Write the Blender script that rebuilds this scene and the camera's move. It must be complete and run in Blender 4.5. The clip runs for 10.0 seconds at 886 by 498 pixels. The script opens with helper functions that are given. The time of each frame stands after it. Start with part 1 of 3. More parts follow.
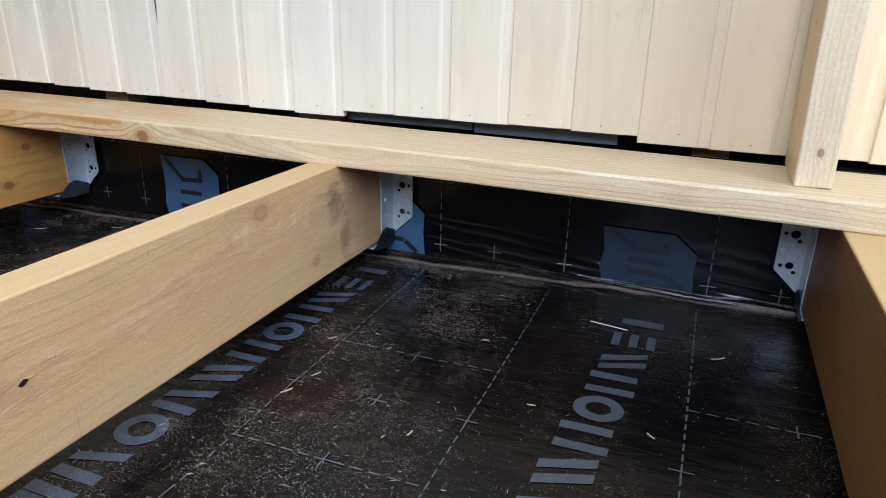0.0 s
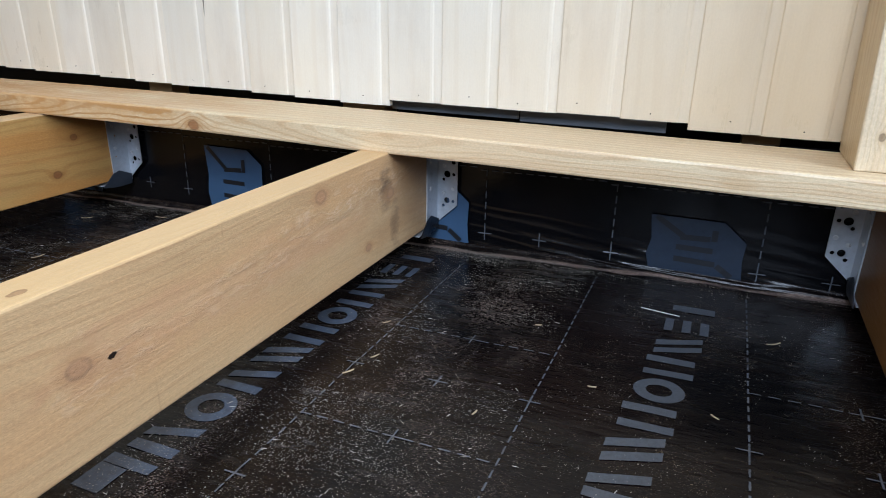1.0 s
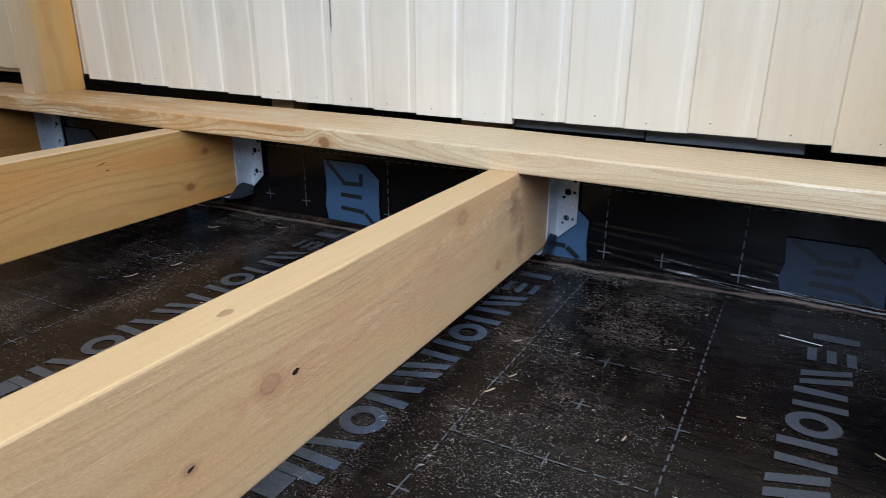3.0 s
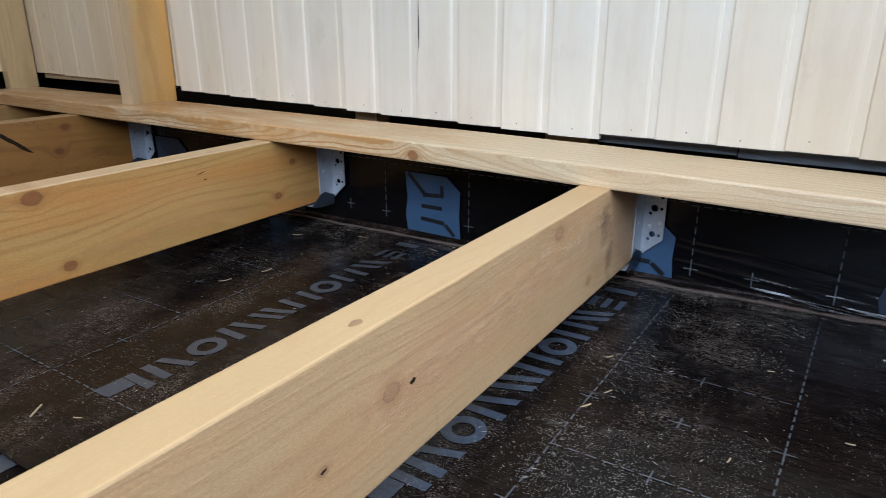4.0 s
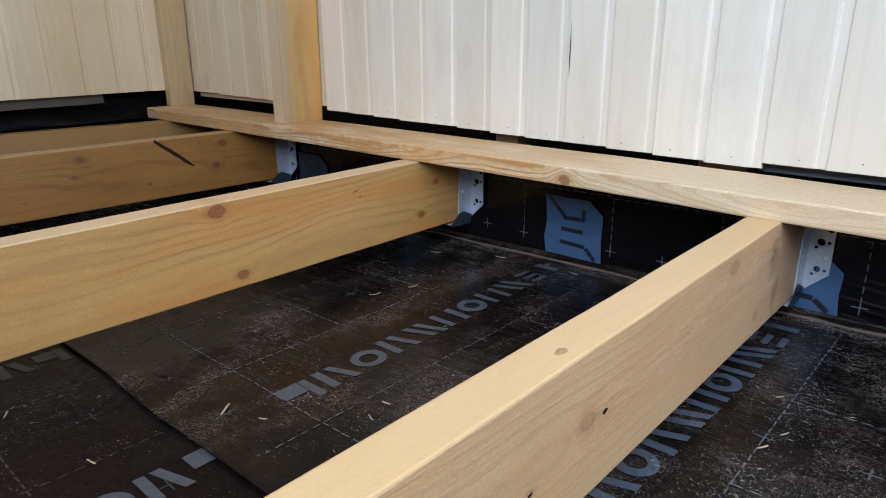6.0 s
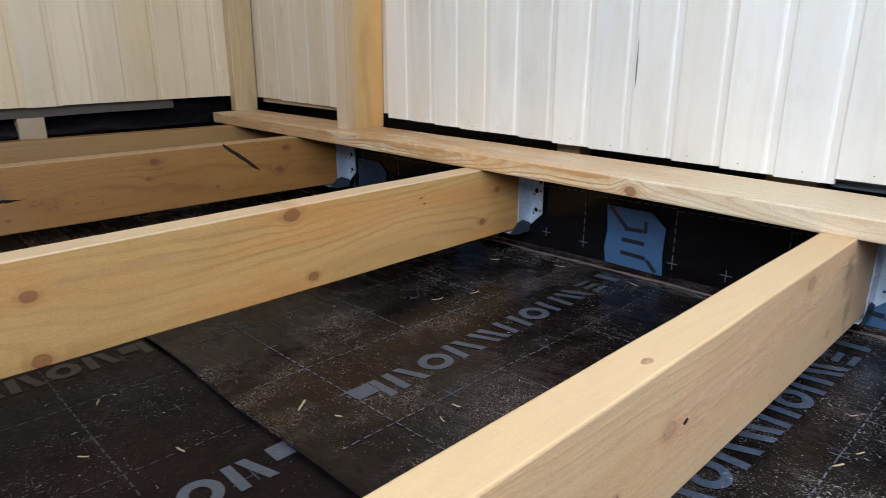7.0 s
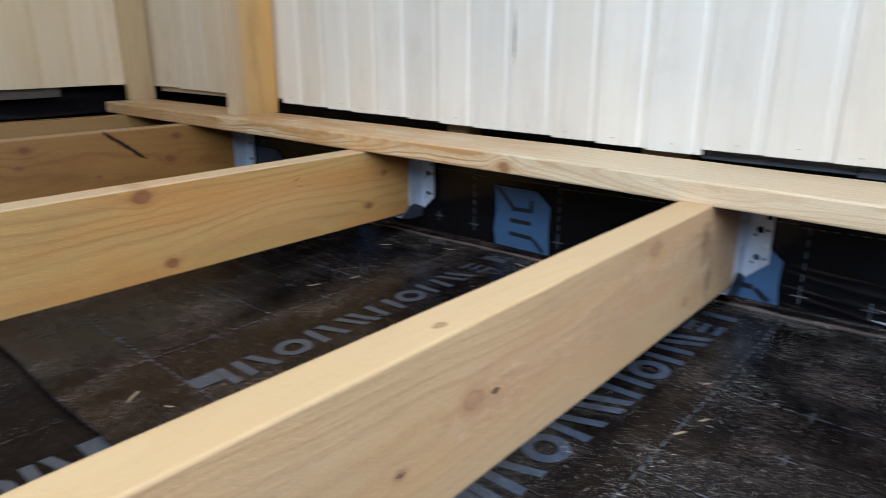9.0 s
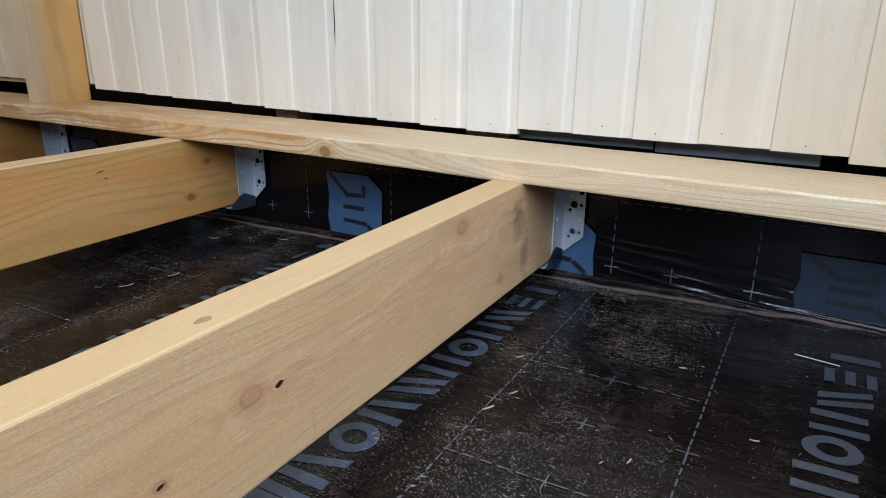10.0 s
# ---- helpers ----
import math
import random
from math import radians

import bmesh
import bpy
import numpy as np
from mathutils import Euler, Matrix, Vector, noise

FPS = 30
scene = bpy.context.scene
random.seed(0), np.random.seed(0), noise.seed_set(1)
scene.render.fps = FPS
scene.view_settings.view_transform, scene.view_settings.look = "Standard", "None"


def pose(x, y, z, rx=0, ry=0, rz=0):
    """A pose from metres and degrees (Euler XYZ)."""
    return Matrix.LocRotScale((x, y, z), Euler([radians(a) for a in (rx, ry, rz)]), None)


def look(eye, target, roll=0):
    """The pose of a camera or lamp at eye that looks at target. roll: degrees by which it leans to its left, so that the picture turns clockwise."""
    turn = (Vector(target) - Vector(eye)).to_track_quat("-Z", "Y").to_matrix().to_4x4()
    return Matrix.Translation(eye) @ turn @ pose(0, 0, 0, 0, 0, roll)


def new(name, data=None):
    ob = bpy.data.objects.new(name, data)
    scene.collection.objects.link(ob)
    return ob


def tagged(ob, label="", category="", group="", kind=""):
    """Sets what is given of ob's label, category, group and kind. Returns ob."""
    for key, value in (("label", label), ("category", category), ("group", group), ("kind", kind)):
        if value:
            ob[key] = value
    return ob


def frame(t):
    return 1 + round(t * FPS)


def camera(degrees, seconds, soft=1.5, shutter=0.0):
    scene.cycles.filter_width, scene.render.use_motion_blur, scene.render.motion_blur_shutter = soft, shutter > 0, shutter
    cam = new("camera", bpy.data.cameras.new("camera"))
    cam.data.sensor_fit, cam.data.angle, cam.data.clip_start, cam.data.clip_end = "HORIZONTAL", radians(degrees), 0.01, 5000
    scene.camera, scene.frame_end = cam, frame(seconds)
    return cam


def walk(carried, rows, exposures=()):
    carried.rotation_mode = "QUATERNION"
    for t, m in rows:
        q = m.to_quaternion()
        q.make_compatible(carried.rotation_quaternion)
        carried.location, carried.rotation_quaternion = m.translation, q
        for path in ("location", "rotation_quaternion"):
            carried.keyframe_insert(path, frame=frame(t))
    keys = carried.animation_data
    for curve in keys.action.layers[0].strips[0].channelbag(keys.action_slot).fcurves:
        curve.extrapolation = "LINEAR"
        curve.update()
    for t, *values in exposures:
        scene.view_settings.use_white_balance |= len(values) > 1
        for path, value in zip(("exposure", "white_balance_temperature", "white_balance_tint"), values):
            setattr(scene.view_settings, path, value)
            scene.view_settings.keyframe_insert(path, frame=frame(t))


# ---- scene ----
cam = camera(68.4, 10.0, soft=0.8, shutter=0.4)
PATH = [
    (0, (0.448, 0.096, 0.392), (-0.246, 1.836, -0.308), 1.1),
    (0.5, (0.43, 0.084, 0.392), (-0.279, 1.818, -0.307), 1.0),
    (1, (0.406, 0.064, 0.378), (-0.322, 1.789, -0.325), 0.9),
    (1.5, (0.383, 0.053, 0.381), (-0.371, 1.766, -0.323), 0.7),
    (2, (0.368, 0.046, 0.386), (-0.431, 1.739, -0.318), 0.4),
    (3.5, (0.312, 0.004, 0.405), (-0.667, 1.611, -0.274), -0.1),
    (4, (0.291, -0.017, 0.41), (-0.756, 1.551, -0.256), -0.2),
    (4.5, (0.272, -0.032, 0.418), (-0.844, 1.493, -0.239), -0.3),
    (5, (0.25, -0.05, 0.426), (-0.932, 1.431, -0.216), -0.4),
    (5.5, (0.235, -0.068, 0.424), (-1.0, 1.372, -0.206), -0.5),
    (7, (0.21, -0.125, 0.435), (-1.161, 1.2, -0.168), -0.1),
    (7.5, (0.198, -0.154, 0.432), (-1.229, 1.115, -0.161), 0.2),
    (8, (0.196, -0.15, 0.415), (-1.268, 1.076, -0.179), 0.0),
    (8.5, (0.233, -0.094, 0.404), (-1.228, 1.134, -0.194), -0.2),
    (9, (0.283, -0.011, 0.392), (-0.983, 1.414, -0.212), -0.2),
    (9.5, (0.326, 0.037, 0.388), (-0.703, 1.633, -0.24), 0.2),
    (10, (0.333, 0.05, 0.381), (-0.619, 1.69, -0.257), 0.3),
]
walk(cam, [(t, look(eye, target, roll)) for t, eye, target, roll in PATH],
     [(0, 0.0, 6280, 9), (1, -0.02, 6280, 9), (3.5, -0.16, 6200, 9), (4.5, -0.15, 6200, 9), (5.5, -0.10, 6180, 10), (7.0, 0.04, 6050, 10), (7.5, 0.12, 6030, 10), (8.5, 0.12, 5980, 9), (9.0, -0.07, 6000, 8), (9.5, -0.12, 6050, 8), (10, -0.14, 6220, 9)])

# ---- light ----
world = bpy.data.worlds.new("sky")
scene.world = world
world.use_nodes = True
wn = world.node_tree.nodes
sky = wn.new("ShaderNodeTexSky")
sky.sky_type, sky.sun_disc = "NISHITA", False
sky.sun_elevation, sky.sun_rotation = radians(38), radians(150)
wn["Background"].inputs["Strength"].default_value = 0.10
world.node_tree.links.new(sky.outputs[0], wn["Background"].inputs["Color"])
sun = new("sun", bpy.data.lights.new("sun", "SUN"))
sun.data.energy, sun.data.angle, sun.data.color = 1.0, radians(12), (1.0, 0.95, 0.88)
sun.matrix_world = look((0, 0, 0), (-0.3, 0.75, -0.62))


def window_lamp(eye, target, width, height, power, colour):
    """Sky light entering through an opening."""
    lamp = new("window_light", bpy.data.lights.new("window_light", "AREA"))
    lamp.data.shape, lamp.data.size, lamp.data.size_y = "RECTANGLE", width, height
    lamp.data.energy, lamp.data.color = power, colour
    lamp.matrix_world = look(eye, target)


window_lamp((0.50, -1.36, 1.55), (-0.15, 1.0, 1.70), 1.0, 1.1, 66, (0.80, 0.94, 1.19))
window_lamp((1.62, 0.32, 1.10), (0.1, 1.15, 0.30), 0.95, 1.0, 23, (0.80, 0.94, 1.19))

# ---- materials ----


class Nodes:
    """Small helper that writes node materials as sums."""

    def __init__(self, name):
        self.material = bpy.data.materials.new(name)
        self.material.use_nodes = True
        self.tree = self.material.node_tree
        self.shader = self.tree.nodes["Principled BSDF"]

    def put(self, socket, value):
        if isinstance(value, bpy.types.NodeSocket):
            self.tree.links.new(value, socket)
        elif isinstance(value, (tuple, list)) and len(value) == 3 and socket.type == "RGBA":
            socket.default_value = (*value, 1)
        else:
            socket.default_value = value

    def math(self, op, a, b=0.0, c=0.0):
        n = self.tree.nodes.new("ShaderNodeMath")
        n.operation = op
        for s, v in zip(n.inputs, (a, b, c)):
            self.put(s, v)
        return n.outputs[0]

    def add(self, a, b):
        return self.math("ADD", a, b)

    def mul(self, a, b):
        return self.math("MULTIPLY", a, b)

    def xyz(self):
        c = self.tree.nodes.new("ShaderNodeTexCoord")
        s = self.tree.nodes.new("ShaderNodeSeparateXYZ")
        self.put(s.inputs[0], c.outputs["Object"])
        return s.outputs[0], s.outputs[1], s.outputs[2]

    def vec(self, x, y, z):
        n = self.tree.nodes.new("ShaderNodeCombineXYZ")
        for s, v in zip(n.inputs, (x, y, z)):
            self.put(s, v)
        return n.outputs[0]

    def noise(self, vector, scale=1.0, detail=3.0, rough=0.5):
        n = self.tree.nodes.new("ShaderNodeTexNoise")
        self.put(n.inputs["Vector"], vector)
        n.inputs["Scale"].default_value, n.inputs["Detail"].default_value, n.inputs["Roughness"].default_value = scale, detail, rough
        return n.outputs[0]

    def ramp(self, value, lo, hi, a=0.0, b=1.0):
        n = self.tree.nodes.new("ShaderNodeMapRange")
        n.interpolation_type = "SMOOTHSTEP"
        for s, v in zip(n.inputs, (value, lo, hi, a, b)):
            self.put(s, v)
        return n.outputs[0]

    def mix(self, fac, a, b, blend="MIX"):
        n = self.tree.nodes.new("ShaderNodeMix")
        n.data_type, n.blend_type = "RGBA", blend
        self.put(n.inputs[0], fac), self.put(n.inputs[6], a), self.put(n.inputs[7], b)
        return n.outputs[2]

    def rand(self):
        return self.tree.nodes.new("ShaderNodeObjectInfo").outputs["Random"]

    def bump(self, height, strength, distance=0.001):
        n = self.tree.nodes.new("ShaderNodeBump")
        n.inputs["Strength"].default_value, n.inputs["Distance"].default_value = strength, distance
        self.put(n.inputs["Height"], height)
        self.put(self.shader.inputs["Normal"], n.outputs[0])

    def done(self, colour, rough, metal=0.0, spec=0.5):
        self.put(self.shader.inputs["Base Color"], colour)
        self.put(self.shader.inputs["Roughness"], rough)
        self.put(self.shader.inputs["Metallic"], metal)
        self.shader.inputs["Specular IOR Level"].default_value = spec
        return self.material


def wood(name, along, pale, late, ring=0.007, contrast=0.6, knots=(), stain=0.3, centre=(0.0, 0.0), knot_colour=(0.22, 0.09, 0.036), wander=0.02, tinted=False, fuzzy=1.0, torn=0.0, edge_stain=None, mould=0.0, blush=0.4, torn_band=None, smudges_and_shade=(), figured=0.08, fade=None, satin=(0.33, 0.50), varnish=0.0, quiet=None, lit_top=None, blush_tint=(0.97, 0.83, 0.74)):
    """Sawn softwood whose grain runs along one axis. knots: places (length, height, radius) on its broad face.
    smudges_and_shade: (length, height, half length, half height, strength, colour). torn_band: height, half height and start of a band of torn fibres."""
    m = Nodes(name)
    x, y, z = m.xyz()
    run, high, deep = {"y": (y, z, x), "x": (x, z, y), "z": (z, x, y)}[along]
    seed = m.mul(m.rand(), 23.0)
    run_s = m.add(run, seed)
    slow = m.noise(m.vec(m.mul(run_s, 1.6), m.mul(high, 5.0), m.mul(deep, 5.0)), 1.0, 2.0)
    mid = m.noise(m.vec(m.mul(run_s, 7.0), m.mul(high, 26.0), m.mul(deep, 26.0)), 1.0, 4.0, 0.6)
    small = m.noise(m.vec(m.mul(run_s, 60.0), m.mul(high, 130.0), m.mul(deep, 130.0)), 1.0, 3.0, 0.6)
    a = m.add(m.add(high, -centre[0]), m.mul(m.add(m.rand(), -0.5), 0.03))
    b = m.add(deep, -centre[1])
    radius = m.math("SQRT", m.add(m.mul(a, a), m.mul(b, b)))
    radius = m.add(radius, m.mul(slow, wander * 3.0))
    radius = m.add(radius, m.mul(mid, wander * 0.30))
    radius = m.add(radius, m.mul(small, 0.0009))
    near, tails = None, None
    for (kl, kh, kr) in knots:
        dl, dh = m.mul(m.add(run, -kl), 0.74 / kr), m.mul(m.add(high, -kh), 1.0 / kr)
        d2 = m.add(m.mul(dl, dl), m.mul(dh, dh))
        flow = m.math("EXPONENT", m.mul(d2, -0.22))
        radius = m.add(radius, m.mul(flow, kr * 1.5))
        near = d2 if near is None else m.math("MINIMUM", near, d2)
        dip = m.add(dh, m.mul(m.add(mid, -0.5), 1.6))
        streak = m.mul(m.math("EXPONENT", m.mul(m.mul(dip, dip), -3.5)), m.math("EXPONENT", m.mul(m.math("ABSOLUTE", dl), -0.42)))
        tails = streak if tails is None else m.math("MAXIMUM", tails, streak)
    phase = m.mul(radius, 6.283 / ring)
    rings = m.ramp(m.math("SINE", phase), 0.1, 1.0)
    wide = m.ramp(m.math("SINE", m.mul(phase, 0.27)), -1.0, 1.0)
    strength = m.ramp(m.noise(m.vec(m.mul(run_s, 2.6), m.mul(high, 14.0), m.mul(deep, 14.0)), 1.0, 2.0), 0.36, 0.66, figured, 1.0)
    if fade:
        strength = m.mul(strength, m.ramp(run, fade[0], fade[1], 1.0, fade[2]))
    if quiet:
        strength = m.mul(strength, m.ramp(high, quiet[0], quiet[1], 1.0, 0.08))
    fibre = m.noise(m.vec(m.mul(run_s, 18.0), m.mul(high, 620.0), m.mul(deep, 620.0)), 1.0, 3.0, 0.7)
    fuzz = m.noise(m.vec(m.mul(run_s, 260.0), m.mul(high, 420.0), m.mul(deep, 420.0)), 1.0, 3.0, 0.7)
    colour = m.mix(m.mul(m.mul(rings, strength), contrast), pale, late)
    colour = m.mix(m.mul(wide, 0.22 * contrast), colour, late)
    colour = m.mix(m.ramp(fibre, 0.42, 0.70, 0.0, 0.20), colour, late)
    blot = m.noise(m.vec(m.mul(run_s, 3.0), m.mul(high, 9.0), m.mul(deep, 9.0)), 1.0, 5.0, 0.65)
    dull = tuple(v * f for v, f in zip(pale, (0.62, 0.56, 0.52)))
    colour = m.mix(m.ramp(blot, 0.45, 0.78, 0.0, stain), colour, dull)
    pink = tuple(v * f for v, f in zip(pale, blush_tint))
    figure = m.noise(m.vec(m.mul(run_s, 2.1), m.mul(high, 11.0), m.mul(deep, 11.0)), 1.3, 3.0, 0.55)
    colour = m.mix(m.ramp(figure, 0.42, 0.64, 0.0, blush), colour, pink)
    if mould:
        patchy = m.ramp(m.noise(m.vec(m.mul(run_s, 9.0), m.mul(high, 16.0), m.mul(deep, 16.0)), 1.0, 3.0, 0.6), 0.50, 0.66)
        spots = m.ramp(m.noise(m.vec(m.mul(run_s, 110.0), m.mul(high, 190.0), m.mul(deep, 190.0)), 1.0, 2.0, 0.6), 0.58, 0.68)
        colour = m.mix(m.mul(m.mul(patchy, spots), mould), colour, (0.06, 0.035, 0.03))
    light = m.ramp(fuzz, 0.3, 0.75, 1 - 0.10 * fuzzy, 1 + 0.06 * fuzzy)
    colour = m.mix(1.0, colour, m.vec(light, light, light), "MULTIPLY")
    if edge_stain:
        lo, hi, face = edge_stain
        drift = m.mul(m.add(blot, -0.5), 0.07)
        broad_side = m.ramp(high, face - 0.001, face + 0.001)
        grey = m.mul(m.ramp(m.add(deep, drift), lo + 0.008, lo + 0.042, 0.62, 0.0), broad_side)
        colour = m.mix(m.math("MULTIPLY_ADD", broad_side, -0.6, 0.6), colour, (0.72, 0.55, 0.37))
        colour = m.mix(grey, colour, (0.40, 0.32, 0.215))
        amber = m.mul(m.ramp(m.add(deep, drift), hi - 0.060, hi - 0.012, 0.0, 0.62), broad_side)
        colour = m.mix(amber, colour, (0.66, 0.33, 0.080))
    if torn:
        patch = m.ramp(m.noise(m.vec(m.mul(run_s, 4.5), m.mul(high, 16.0), m.mul(deep, 16.0)), 1.0, 3.0, 0.6), 0.40, 0.58)
        if torn_band:
            off = m.mul(m.add(m.add(high, -torn_band[0]), m.mul(m.add(run, -torn_band[2]), -0.05)), 1.0 / torn_band[1])
            patch = m.mul(patch, m.mul(m.math("EXPONENT", m.mul(m.mul(off, off), -1.0)), m.ramp(run, torn_band[2] - 0.05, torn_band[2] + 0.02)))
        shred = m.noise(m.vec(m.mul(run_s, 38.0), m.add(m.mul(m.add(high, m.mul(run, -0.05)), 190.0), m.mul(mid, 16.0)), m.mul(deep, 190.0)), 1.0, 5.0, 0.75)
        colour = m.mix(m.mul(m.mul(patch, m.ramp(shred, 0.50, 0.62)), torn), colour, (0.80, 0.64, 0.47))
        colour = m.mix(m.mul(m.mul(patch, m.ramp(shred, 0.47, 0.38)), torn * 0.7), colour, late)
    # top face mixed paler: light from above painted into the colour
    if lit_top:
        colour = m.mix(m.ramp(high, lit_top[0] - 0.003, lit_top[0] - 0.0005, 0.0, lit_top[1]), colour, lit_top[2])
    for (kl, kh, rl, rh, much, ink) in smudges_and_shade:
        dl, dh = m.mul(m.add(run, -kl), 1.0 / rl), m.mul(m.add(high, -kh), 1.0 / rh)
        d2 = m.add(m.add(m.mul(dl, dl), m.mul(dh, dh)), m.mul(m.add(m.add(mid, m.mul(small, 0.6)), -0.8), 3.4))
        colour = m.mix(m.mul(m.ramp(d2, -0.3, 1.3, much, 0.0), m.ramp(fibre, 0.25, 0.7, 1.0, 0.6)), colour, ink)
    if near is not None:
        colour = m.mix(m.mul(tails, 0.55), colour, late)
        edge = m.add(m.add(near, m.mul(m.add(mid, -0.5), 1.1)), m.mul(m.add(small, -0.5), 0.7))
        colour = m.mix(m.ramp(edge, 0.6, 4.5, 0.42, 0.0), colour, late)
        core = m.mul(m.ramp(edge, 0.15, 1.60, 0.88, 0.0), m.ramp(small, 0.25, 0.75, 0.95, 0.60))
        growth = m.ramp(m.math("SINE", m.mul(m.math("SQRT", m.math("ABSOLUTE", edge)), 21.0)), -0.6, 1.0, 0.0, 0.25)
        colour = m.mix(core, colour, m.mix(growth, knot_colour, tuple(v * 0.55 for v in knot_colour)))
        colour = m.mix(m.mul(m.ramp(edge, 0.35, 0.75), m.ramp(edge, 0.75, 1.2, 0.42, 0.0)), colour, tuple(v * 0.5 for v in knot_colour))
    tone = m.ramp(m.rand(), 0.0, 1.0, 0.93, 1.04)
    colour = m.mix(1.0, colour, m.vec(tone, tone, tone), "MULTIPLY")
    if tinted:
        info = m.tree.nodes.new("ShaderNodeObjectInfo")
        colour = m.mix(1.0, colour, info.outputs["Color"], "MULTIPLY")
    relief = m.add(m.add(m.mul(fibre, 0.7), m.mul(fuzz, 0.5)), m.mul(rings, 0.2))
    if torn:
        relief = m.add(relief, m.mul(m.mul(patch, shred), 4.0))
    m.bump(relief, 0.15 + 0.4 * fuzzy, 0.0008)
    gloss = m.ramp(fibre, 0.2, 0.8, *satin)
    if varnish:
        film = m.noise(m.vec(m.mul(run_s, 9.0), m.mul(high, 16.0), m.mul(deep, 16.0)), 1.0, 4.0, 0.6)
        gloss = m.add(gloss, m.ramp(film, 0.55, 0.66, 0.0, -varnish))
    return m.done(colour, gloss, 0.0, 0.45)


SOOT, BROWN = (0.075, 0.048, 0.034), (0.30, 0.165, 0.075)
joist_wood = {
    "a": wood("pine_joist_a", "y", (0.610, 0.410, 0.215), (0.43, 0.235, 0.108), 0.0100, 0.34, [(0.343, 0.124, 0.0085), (0.667, 0.171, 0.0085), (0.836, 0.133, 0.009), (0.772, 0.074, 0.0055), (0.261, 0.10, 0.004)], 0.50, (0.125, -0.05), (0.45, 0.250, 0.135), wander=0.030, figured=0.12, torn=0.40, torn_band=(0.122, 0.030, 0.34), lit_top=(0.190, 0.6, (0.64, 0.445, 0.22)), blush=0.75, blush_tint=(0.98, 0.87, 0.80),
              # broad brown patch at 0.86 darkens the far end
              smudges_and_shade=[(0.822, 0.138, 0.022, 0.034, 1.0, SOOT), (0.848, 0.080, 0.016, 0.055, 0.8, SOOT), (0.56, 0.125, 0.30, 0.034, 0.65, (0.56, 0.315, 0.170)), (0.86, 0.105, 0.110, 0.090, 0.38, BROWN), (0.35, 0.128, 0.055, 0.026, 0.30, (0.50, 0.26, 0.13)), (0.772, 0.072, 0.006, 0.006, 0.75, SOOT), (0.667, 0.171, 0.013, 0.012, 0.30, BROWN), (0.408, 0.060, 0.0012, 0.020, 0.45, BROWN), (0.505, 0.178, 0.0010, 0.012, 0.40, BROWN)]),
    "b": wood("pine_joist_b", "y", (0.505, 0.300, 0.098), (0.31, 0.135, 0.038), 0.0125, 0.55, [(0.396, 0.176, 0.0105), (0.429, 0.066, 0.0075), (0.841, 0.082, 0.007), (0.885, 0.142, 0.0055), (0.026, 0.141, 0.0080), (0.026, 0.054, 0.0092)], 0.40, (0.06, -0.72), (0.20, 0.066, 0.026), wander=0.034, figured=0.35, lit_top=(0.190, 0.5, (0.70, 0.55, 0.36)), blush=0.85, blush_tint=(0.96, 0.74, 0.62),
              smudges_and_shade=[(-0.018, 0.105, 0.0025, 0.0025, 0.7, SOOT), (-0.018, 0.105, 0.042, 0.020, 0.32, (0.47, 0.27, 0.10)), (-0.13, 0.126, 0.15, 0.009, 0.60, BROWN), (0.13, 0.152, 0.12, 0.007, 0.50, BROWN), (0.30, 0.062, 0.13, 0.006, 0.45, BROWN), (0.33, 0.172, 0.07, 0.006, 0.40, BROWN), (0.60, 0.075, 0.20, 0.010, 0.30, BROWN), (0.62, 0.115, 0.22, 0.045, 0.42, (0.56, 0.27, 0.105)), (-0.027, 0.055, 0.0022, 0.011, 0.55, (0.16, 0.30, 0.30))]),
    # c and d: weaker light at the far left is painted into their base
    "c": wood("pine_joist_c", "y", (0.315, 0.148, 0.034), (0.18, 0.062, 0.014), 0.0095, 0.5, [(0.10, 0.182, 0.008), (0.454, 0.165, 0.0072), (0.436, 0.127, 0.004), (0.777, 0.108, 0.008), (0.80, 0.165, 0.007), (0.10, 0.090, 0.004), (0.14, 0.075, 0.003), (0.60, 0.085, 0.003)], 0.9, (0.09, -1.41), (0.15, 0.050, 0.02), wander=0.030, lit_top=(0.190, 0.3, (0.62, 0.46, 0.26)), mould=0.45,
              smudges_and_shade=[(0.11, 0.135, 0.05, 0.022, 0.35, SOOT), (0.13, 0.075, 0.07, 0.030, 0.32, BROWN), (0.79, 0.12, 0.05, 0.06, 0.40, (0.24, 0.085, 0.028)), (0.42, 0.118, 0.20, 0.004, 0.35, (0.24, 0.085, 0.028))]),
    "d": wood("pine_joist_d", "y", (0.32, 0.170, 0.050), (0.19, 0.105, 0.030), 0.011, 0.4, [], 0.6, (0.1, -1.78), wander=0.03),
    # e: shade of its west side put into the base colour, top lit again
    "e": wood("pine_joist_e", "y", (0.22, 0.112, 0.036), (0.15, 0.07, 0.022), 0.011, 0.4, [(0.52, 0.13, 0.008)], 0.4, (0.1, 0.70), wander=0.03, lit_top=(0.184, 0.8, (0.62, 0.42, 0.19))),
}
